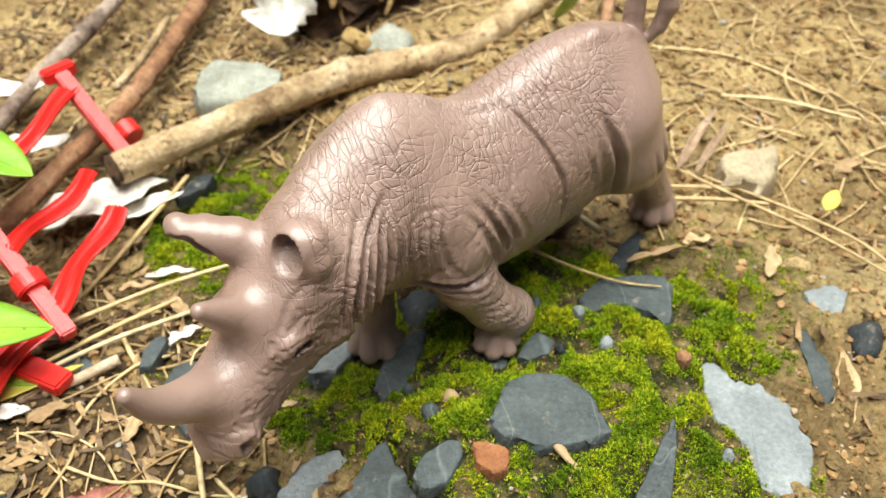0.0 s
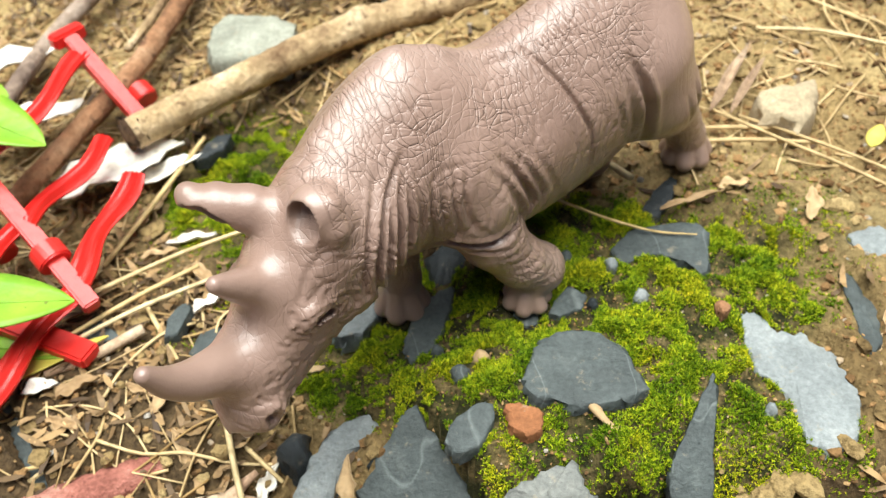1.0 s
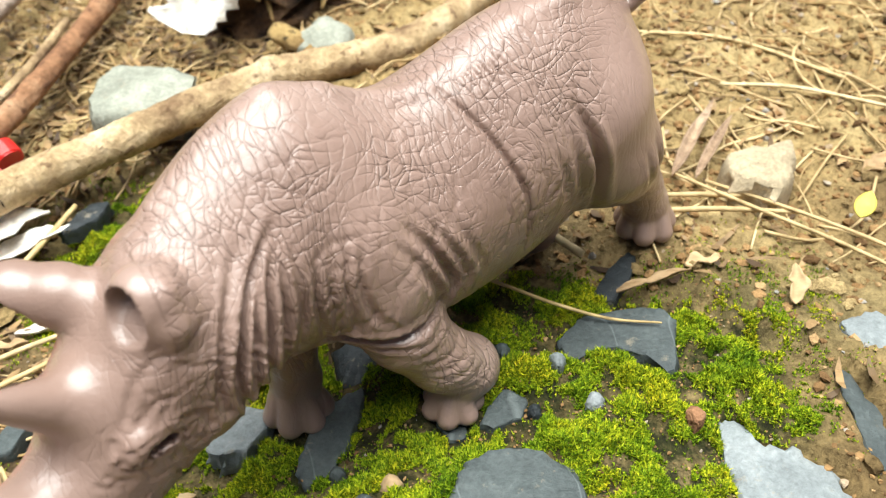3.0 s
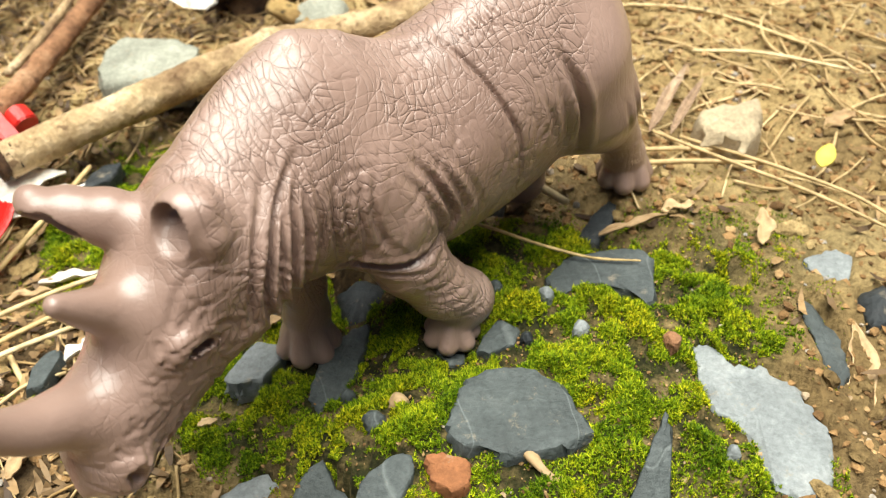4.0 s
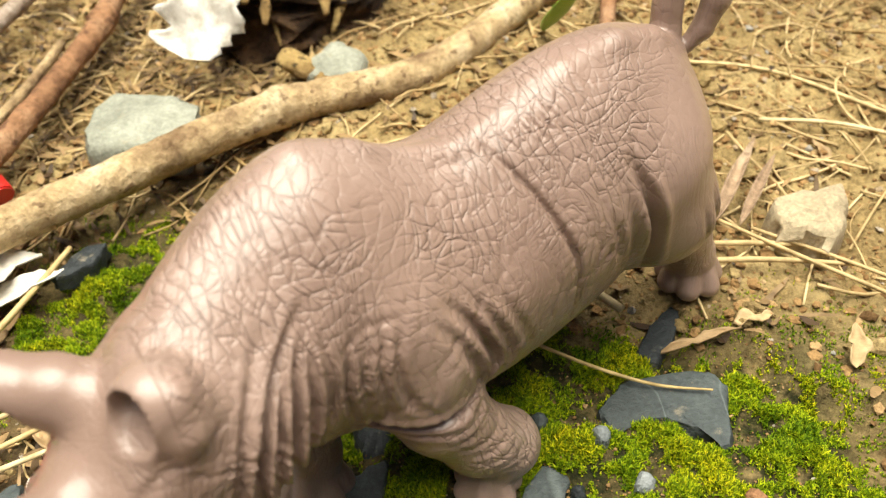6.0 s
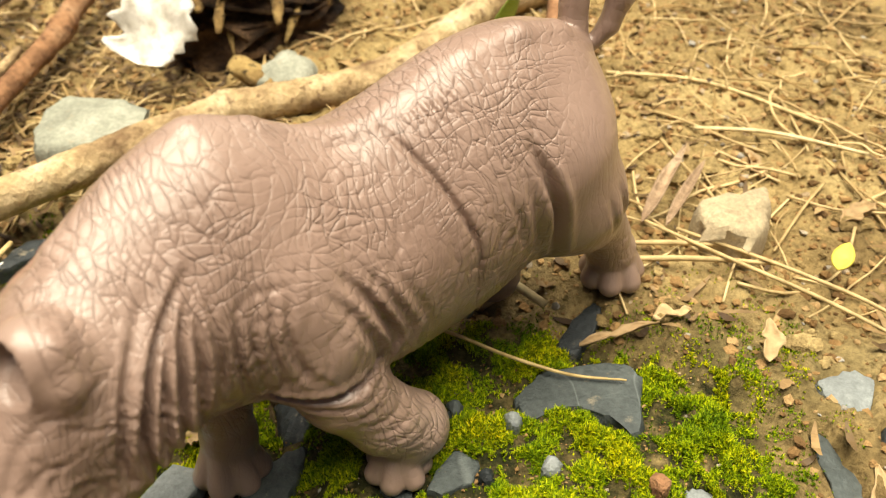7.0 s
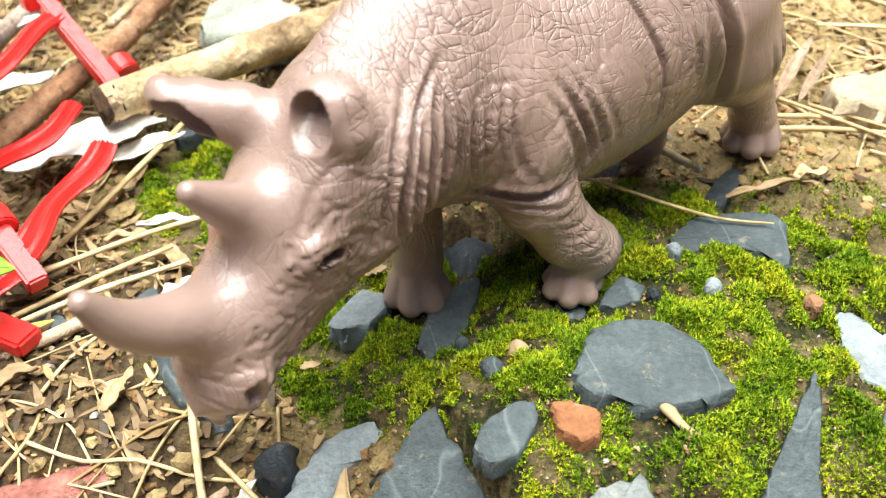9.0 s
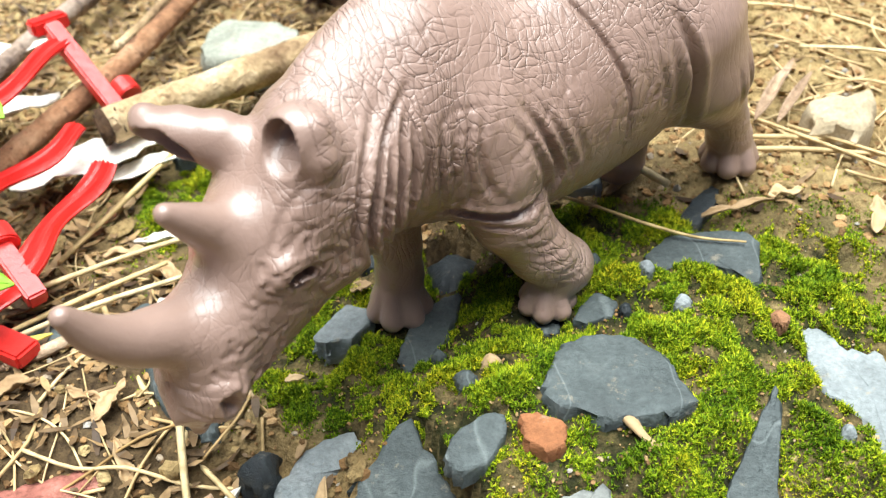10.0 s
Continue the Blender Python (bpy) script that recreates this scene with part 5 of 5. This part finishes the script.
leaf("green_leaf", "fresh green oval leaf hanging over the red fence", LEAF, base=(-0.1180, 0.1370, 0.0130), tip=(-0.0868, 0.1435, 0.0068), width=0.0165, droop=0.001, curl=0.12, seed=1, stalk=[(-0.140, 0.135, 0.004, 0.0006), (-0.128, 0.1355, 0.011, 0.0006), (-0.118, 0.137, 0.013, 0.0005)], group="green leaves of a low plant")
leaf("green_leaf", "fresh green pointed leaf above the red fence", LEAF, base=(-0.1300, 0.1930, 0.0260), tip=(-0.0995, 0.1810, 0.0220), width=0.0160, droop=0.002, curl=0.2, seed=2, stalk=[(-0.150, 0.190, 0.006, 0.0006), (-0.140, 0.194, 0.020, 0.0006), (-0.130, 0.193, 0.026, 0.0005)], group="green leaves of a low plant")
leaf("green_leaf", "small green leaf at the fence post", LEAF, base=(-0.1400, 0.2120, 0.0180), tip=(-0.1180, 0.2050, 0.0200), width=0.0110, droop=0.002, curl=0.2, seed=3, stalk=[(-0.150, 0.205, 0.004, 0.0006), (-0.146, 0.211, 0.012, 0.0006), (-0.140, 0.212, 0.018, 0.0005)], group="green leaves of a low plant")
leaf("green_leaf", "small green leaf low in the litter", LEAF, base=(-0.1260, 0.1180, -0.0100), tip=(-0.1080, 0.1200, -0.0105), width=0.0085, curl=0.2, seed=4, stalk=[(-0.136, 0.118, -0.018, 0.0005), (-0.131, 0.118, -0.012, 0.0005), (-0.126, 0.118, -0.010, 0.0004)], group="green leaves of a low plant")
leaf("green_leaf", "dark green strap leaf under the fence foot", LEAF, base=(-0.1200, 0.1440, -0.0090), tip=(-0.0880, 0.1395, -0.0085), width=0.0060, curl=0.2, seed=5, group="green leaves of a low plant")
leaf("yellow_leaf", "yellowed strap leaf under the fence foot", LEAF_YELLOW, base=(-0.1160, 0.1300, -0.0110), tip=(-0.0840, 0.1440, -0.0075), width=0.0045, curl=0.3, seed=6)
leaf("grass_tuft", "bright green grass blade behind the branch", LEAF, base=(0.0400, 0.2900, 0.0030), tip=(0.0430, 0.2480, 0.0330), width=0.0050, droop=-0.004, curl=0.3, seed=7, n=10, category="grass")
leaf("grass_tuft", "bright green grass blade by the stump", LEAF, base=(-0.0080, 0.3350, 0.0020), tip=(-0.0060, 0.3150, 0.0300), width=0.0045, droop=0.002, curl=0.3, seed=8, n=10, category="grass")
leaf("white_leaf", "bleached white papery leaf under the branch end", WHITE_LEAF, base=(-0.1120, 0.1920, -0.0055), tip=(-0.0780, 0.2090, -0.0030), width=0.0150, curl=0.25, wave=0.0006, seed=9)
leaf("white_leaf", "bleached white leaf beside the branch end", WHITE_LEAF, base=(-0.0900, 0.1960, -0.0070), tip=(-0.0730, 0.2060, -0.0050), width=0.0060, curl=0.35, wave=0.0004, seed=10)
leaf("white_leaf", "bleached white leaf behind the fence", WHITE_LEAF, base=(-0.1340, 0.2080, 0.0005), tip=(-0.1100, 0.2260, 0.0010), width=0.0120, curl=0.25, wave=0.0008, seed=11)
leaf("white_leaf", "bleached white leaf behind the fence", WHITE_LEAF, base=(-0.1500, 0.2380, 0.0030), tip=(-0.1220, 0.2520, 0.0040), width=0.0100, curl=0.2, wave=0.0008, seed=12)
leaf("white_leaf", "large bleached leaf lying against the rotten stump", WHITE_LEAF, base=(-0.0485, 0.2900, 0.0260), tip=(-0.0572, 0.2766, 0.0060), width=0.0190, normal=(0.2, -0.85, 0.5), curl=0.15, wave=0.0020, seed=13, pointed=0.25, ragged=0.4, n=18, m=9)
leaf("dry_leaf", "curled brown dead leaf against a slate", DRY_LEAF, base=(-0.0250, 0.1000, -0.0225), tip=(-0.0262, 0.1130, -0.0120), width=0.0042, curl=0.9, normal=(-0.3, -1, 0.3), seed=14, category="dead leaf")
leaf("dry_leaf", "narrow tan dead leaf by the hind foot", DRY_LEAF, base=(0.0470, 0.1700, 0.0002), tip=(0.0630, 0.1745, 0.0010), width=0.0022, curl=0.5, wave=0.0006, seed=15, category="dead leaf")
leaf("dry_leaf", "upright curled dead leaf on the sand", DRY_LEAF, base=(0.0820, 0.1660, -0.0020), tip=(0.0830, 0.1725, 0.0030), width=0.0036, curl=0.6, normal=(0, -1, 0.5), seed=16, category="dead leaf")
leaf("dry_leaf", "tan curled dead leaf in the shade of the moss edge", DRY_LEAF, base=(0.0895, 0.1250, -0.0100), tip=(0.0935, 0.1440, -0.0040), width=0.0048, curl=0.8, seed=17, category="dead leaf")
leaf("bark_strip", "pale split bark strip on the sand", BARK_STRIP, base=(0.0650, 0.2020, 0.0035), tip=(0.0815, 0.2300, 0.0050), width=0.0030, curl=0.9, wave=0.0005, seed=18, category="bark")
leaf("bark_strip", "second pale bark strip on the sand", BARK_STRIP, base=(0.0700, 0.2010, 0.0035), tip=(0.0845, 0.2240, 0.0045), width=0.0024, curl=0.9, seed=19, category="bark")
leaf("yellow_petal", "small yellow petal on the sand", LEAF_YELLOW, base=(0.1010, 0.1855, 0.0030), tip=(0.1055, 0.1920, 0.0045), width=0.0042, curl=0.2, seed=20, category="petal")
for k, (x, y, ln, an) in enumerate([(-78, 176, 13, 20), (-88, 182, 12, 60), (-72, 168, 11, -30), (-84, 172, 10, 10), (-66, 152, 9, 40), (-93, 129, 10, 30), (-78, 132, 11, -20), (-70, 124, 10, 70),
                                    (-102, 131, 9, 10), (-60, 112, 9, 120), (-86, 121, 9, 160), (110, 205, 12, 30), (98, 222, 10, 100), (30, 189, 9, 30), (26, 186, 8, 100), (62, 176, 8, 10), (-46, 108, 8, 60)]):
    a = radians(an)
    x0, y0 = x / 1000, y / 1000
    x1, y1 = x0 + ln / 1000 * math.cos(a), y0 + ln / 1000 * math.sin(a)
    leaf("dry_leaf", "small curled tan dead leaf in the litter", DRY_LEAF if k % 4 or x > 0 else WHITE_LEAF, base=(x0, y0, ground_z(x0, y0) + 0.0016), tip=(x1, y1, ground_z(x1, y1) + 0.0022), width=0.0024 + 0.0008 * (k % 3), curl=0.9 - 0.3 * (k % 2), wave=0.0006, seed=30 + k, category="dead leaf", group="dead leaves in the litter")
leaf("dry_leaf", "small orange-brown leaf scrap by a forefoot", DRY_LEAF, base=(-0.0262, 0.1570, -0.0085), tip=(-0.0218, 0.1585, -0.0078), width=0.0030, curl=0.5, seed=61, category="dead leaf", group="dead leaves in the litter")
leaf("dry_leaf", "tiny tan leaf scrap on moss under the snout", DRY_LEAF, base=(-0.0362, 0.1332, -0.0100), tip=(-0.0325, 0.1342, -0.0098), width=0.0018, curl=0.4, seed=62, category="dead leaf", group="dead leaves in the litter")
# the winged seed on the moss
seedcase = tube("seed_case", mm([(22.8, 115.3, 3.2, 0.7), (24.2, 112.6, 3.0, 1.25), (25.6, 110.2, 2.6, 0.8), (27.2, 108.4, 2.2, 0.7), (28.4, 107.6, 2.1, 1.1), (29.3, 107.2, 2.0, 0.6)]), DRY_LEAF, sides=8, per=4, flat=0.6)
tagged(seedcase, "small pinkish dry seed case lying on moss", "seed")


# ---- rotten stump ----
def build_stump():
    stump = tagged(new("rotten_stump"), "dark rotten wood stump with splintered pale fibres", "stump")
    stump.location = (-0.035, 0.306, 0.0)
    rng = np.random.default_rng(5)
    # the stump's shadowed hollow is put in as a solid dark core
    v, f = tube_data([(0.002, 0.012, -0.004, 0.027), (0, 0.012, 0.010, 0.025), (0.002, 0.014, 0.022, 0.020), (0, 0.016, 0.034, 0.012)], sides=26, per=6, rough=0.16, seed=21)
    under(mesh_object("core", v, f, WOOD_DARK), stump, "crumbling core, dark for the shaded hollow")
    for k in range(30):
        a = -3.0 + 2.9 * rng.random()
        r0 = 0.018 + 0.014 * rng.random()
        x, y = r0 * math.cos(a), 0.012 + r0 * math.sin(a) * 0.9
        z0, ln, tilt = 0.004 + 0.030 * rng.random(), 0.006 + 0.016 * rng.random(), rng.normal(0, 0.5)
        dx, dy, dz = 0.5 * math.cos(a) + tilt, 0.5 * math.sin(a) - 0.2, -1.0 + rng.random() * 1.2
        rad = 0.0008 + 0.0022 * rng.random() ** 2
        v, f = tube_data([(x - dx * ln * 0.5, y - dy * ln * 0.5, z0 - dz * ln * 0.5, rad * 0.6), (x, y, z0, rad), (x + dx * ln * 0.5, y + dy * ln * 0.5, max(z0 + dz * ln * 0.5, -0.001), rad * 0.4)], sides=7, per=4, rough=0.15, flat=0.6, seed=40 + k)
        under(mesh_object("splinter", v, f, WOOD_ROT), stump)
    v, f = tube_data([(0.004, -0.030, 0.006, 0.0036), (0.012, -0.036, 0.004, 0.0036), (0.022, -0.044, 0.002, 0.0022)], sides=9, per=5, rough=0.08, flat=0.7, seed=61)
    under(mesh_object("fallen_sliver", v, f, WOOD_ROT), stump)


build_stump()


# ---- fine covering: moss, crumbs, litter, straw ----
rng = np.random.default_rng(11)


def scatter_moss(count):
    x = rng.uniform(-0.09, 0.092, count * 4)
    y = rng.uniform(0.082, 0.228, count * 4)
    m = moss_cover(x, y)
    patch = np.array([0.6 * fbm(a * 110, b * 110, 9.0, 2) + 0.6 * fbm(a * 260, b * 260, 5.0, 3) for a, b in zip(x, y)])
    keep = rng.random(len(x)) < m * np.clip(0.46 + 2.3 * patch, 0.03, 1.0)
    thin = moss_film(x, y) * 0.30 * (patch > -0.05)
    keep |= rng.random(len(x)) < thin
    # sparser growth on the damp brow of the bank
    keep &= rng.random(len(x)) < 1 - 0.6 * smoothstep((0.121 - y) / 0.008) * smoothstep((x + 0.012) / 0.01)
    # the steep front of the bank is as thickly grown
    ex, ey = rng.uniform(0.026, 0.078, 16000), rng.uniform(0.084, 0.112, 16000)
    grown = (rng.random(16000) < 0.45) & (ey > 0.087 + 0.25 * np.clip(ex - 0.058, 0, 1))
    x, y, m = np.append(x[keep], ex[grown]), np.append(y[keep], ey[grown]), np.append(m[keep], np.full(grown.sum(), 0.8))
    patch = np.append(patch[keep], rng.normal(0, 0.2, grown.sum()))
    keep = np.ones(len(x), bool)
    mixed = rng.permutation(len(x))
    x, y, m, patch = x[mixed], y[mixed], m[mixed], patch[mixed]
    keep &= stone_top(x, y, 0.95) > 1
    for fx, fy, _, fr in FEET:
        keep &= np.hypot(x - fx, y - fy) > fr * 0.75
    x, y, patch, m = x[keep][:count], y[keep][:count], patch[keep][:count], m[keep][:count]
    z = heights(x, y) - 0.0002
    steep = y < 0.112
    za, zb = heights(x[steep], y[steep] - 0.0008), heights(x[steep], y[steep] + 0.0008)
    z[steep] = np.minimum(za, zb) + np.abs(zb - za) * rng.random(steep.sum()) - 0.0002
    n = len(x)
    tall = (0.0006 + 0.0010 * rng.random(n) ** 1.5) * (0.55 + 0.45 * m) * np.clip(0.85 + 0.7 * patch, 0.45, 1.35)
    blades = 7
    verts = np.zeros((n, blades, 3, 3))
    for b in range(blades):
        a = rng.random(n) * 2 * math.pi
        el = rng.uniform(0.35, 1.25, n) if b < 6 else rng.uniform(1.1, 1.5, n)
        ln = tall * rng.uniform(0.40, 0.85, n)
        wd = rng.uniform(0.00009, 0.00016, n)
        lift = rng.uniform(0.0, 0.9, n) * tall
        root = np.stack([x, y, z + lift], 1)
        dirn = np.stack([np.cos(a) * np.cos(el), np.sin(a) * np.cos(el), np.sin(el)], 1)
        sd = np.stack([-np.sin(a), np.cos(a), 0 * a], 1)
        verts[:, b, 0] = root - sd * wd[:, None]
        verts[:, b, 1] = root + sd * wd[:, None]
        verts[:, b, 2] = root + dirn * ln[:, None]
    faces = np.arange(n * blades * 3).reshape(-1, 3)
    ob = mesh_arrays("moss", verts.reshape(-1, 3), faces, MOSS)
    tagged(ob, "bright green cushion moss on the bank", "moss", kind="stuff")


def lumps(name, x, y, r, mat, label, category, sink=0.3, fine=1):
    """Small faceted lumps at places of the ground."""
    bm = bmesh.new()
    bmesh.ops.create_icosphere(bm, subdivisions=fine, radius=1.0)
    base = np.array([v.co for v in bm.verts])
    tri = np.array([[v.index for v in f.verts] for f in bm.faces])
    bm.free()
    n = len(x)
    z = heights(x, y)
    jit = 1 + (0.22 if fine == 1 else 0.0) * rng.normal(size=(n, len(base), 1))
    if fine > 1:
        ph = rng.random((n, 1, 3)) * 40
        jit = 1 + 0.30 * np.sin(base[None] * 2.3 + ph).sum(-1, keepdims=True) * 0.5 + 0.16 * np.sin(base[None] * 6.1 + ph * 1.7).sum(-1, keepdims=True) * 0.5 + 0.10 * rng.normal(size=(n, len(base), 1))
    sc = np.stack([rng.uniform(0.7, 1.4, n), rng.uniform(0.7, 1.4, n), rng.uniform(0.5, 0.9, n)], 1)
    rot = rng.random(n) * 2 * math.pi
    pts = base[None] * jit * (sc * r[:, None])[:, None, :]
    c, s = np.cos(rot)[:, None], np.sin(rot)[:, None]
    px, py = pts[..., 0] * c - pts[..., 1] * s, pts[..., 0] * s + pts[..., 1] * c
    verts = np.stack([px + x[:, None], py + y[:, None], pts[..., 2] + (z + r * sink)[:, None]], -1)
    faces = (tri[None] + (np.arange(n) * len(base))[:, None, None]).reshape(-1, 3)
    ob = mesh_arrays(name, verts.reshape(-1, 3), faces, mat, False)
    tagged(ob, label, category, kind="stuff")


def open_ground(count, x0, x1, y0, y1, moss_limit=0.25):
    x, y = rng.uniform(x0, x1, count), rng.uniform(y0, y1, count)
    keep = (moss_cover(x, y) < moss_limit) & (stone_top(x, y, 1.0) > 1)
    return x[keep], y[keep]


scatter_moss(135000)
x, y = open_ground(22000, -0.16, 0.16, 0.06, 0.36)
film = moss_film(x, y)
keep = rng.random(len(x)) > film * 0.8
x, y = x[keep], y[keep]
lumps("soil_crumbs", x, y, 0.0003 + 0.0009 * rng.random(len(x)) ** 2.5, CRUMB, "loose ochre soil crumbs and grit", "soil")
x, y = open_ground(1300, -0.16, 0.16, 0.06, 0.36, 0.02)
lumps("soil_clods", x, y, 0.0008 + 0.0016 * rng.random(len(x)) ** 2, SOIL, "small clods of sandy soil", "soil", fine=2)
x, y = rng.normal(0.055, 0.010, 900), rng.normal(0.086, 0.007, 900)
keep = stone_top(x, y, 1.15) > 1
x, y = x[keep], y[keep]
lumps("soil_heap", x, y, 0.0004 + 0.0022 * rng.random(len(x)) ** 4, SOIL, "heap of crumbly brown soil clods", "soil", fine=2)
x, y = rng.uniform(-0.03, 0.07, 2500), rng.uniform(0.10, 0.17, 2500)
lumps("grit", x, y, 0.00012 + 0.0003 * rng.random(len(x)) ** 3, CRUMB, "sand grains caught in the moss", "soil", 1.2)


def scatter_flakes(count):
    """Bits of dead leaf, bent along the middle."""
    x, y = open_ground(count, -0.16, 0.16, 0.06, 0.36)
    left = smoothstep((0.0 - x) / 0.06)
    keep = rng.random(len(x)) < 0.10 + 0.75 * left
    keep &= moss_film(x, y) < 0.7
    x, y = x[keep], y[keep]
    n = len(x)
    z = heights(x, y) + 0.0006 + 0.0012 * rng.random(n)
    ln, wd = rng.uniform(0.0012, 0.0042, n), rng.uniform(0.0003, 0.0010, n)
    a, tilt, fold = rng.random(n) * 2 * math.pi, rng.normal(0, 0.35, n), rng.uniform(-0.0008, 0.0010, n)
    dx, dy = np.cos(a), np.sin(a)
    verts = np.zeros((n, 8, 3))
    for k, (s, t) in enumerate([(-1, -0.35), (-1, 0.35), (-0.2, -1), (-0.2, 1), (0.5, -0.9), (0.5, 0.8), (1, -0.15), (1, 0.15)]):
        lx, ly = s * ln, t * wd
        verts[:, k, 0] = x + dx * lx - dy * ly
        verts[:, k, 1] = y + dy * lx + dx * ly
        verts[:, k, 2] = z + lx * tilt * 0.5 + fold * (1 - 2 * abs(t)) + 0.0004 * (s * s)
    quad = np.array([(0, 2, 3, 1), (2, 4, 5, 3), (4, 6, 7, 5)])
    faces = (quad[None] + (np.arange(n) * 8)[:, None, None]).reshape(-1, 4)
    ob = mesh_arrays("leaf_litter", verts.reshape(-1, 3), faces, LITTER)
    tagged(ob, "scattered scraps of dry brown leaves", "leaf litter", kind="stuff")


def scatter_straw(count):
    verts, faces = [], []
    sides = 5
    for k in range(count):
        if k % 5 < 3:
            x, y = rng.uniform(-0.15, -0.03), rng.uniform(0.075, 0.34)
        else:
            x, y = rng.uniform(-0.03, 0.15), rng.uniform(0.185, 0.36)
        if moss_cover(np.float64(x), np.float64(y)) > 0.1 or (0.0 < x < 0.055 and 0.165 < y < 0.222):
            continue
        ln, a, bend = rng.uniform(0.010, 0.045), rng.random() * 2 * math.pi, rng.normal(0, 0.5)
        r = rng.uniform(0.00016, 0.00042)
        rows = []
        for t in np.linspace(-0.5, 0.5, 5):
            aa = a + bend * t
            px, py = x + ln * t * math.cos(aa), y + ln * t * math.sin(aa)
            if moss_cover(np.float64(px), np.float64(py)) > 0.5:
                break
            rows.append((px, py, ground_z(px, py) + 0.0009 + 0.0008 * rng.random(), r))
        if len(rows) < 3:
            continue
        v, f = tube_data(rows, sides=sides, per=3)
        o = len(verts)
        verts += v
        faces += [tuple(i + o for i in q) for q in f]
    ob = mesh_object("fallen_straw", verts, faces, STRAW)
    tagged(ob, "thin dry needles and grass straw on the soil", "straw", kind="stuff")


scatter_flakes(9000)
scatter_straw(600)
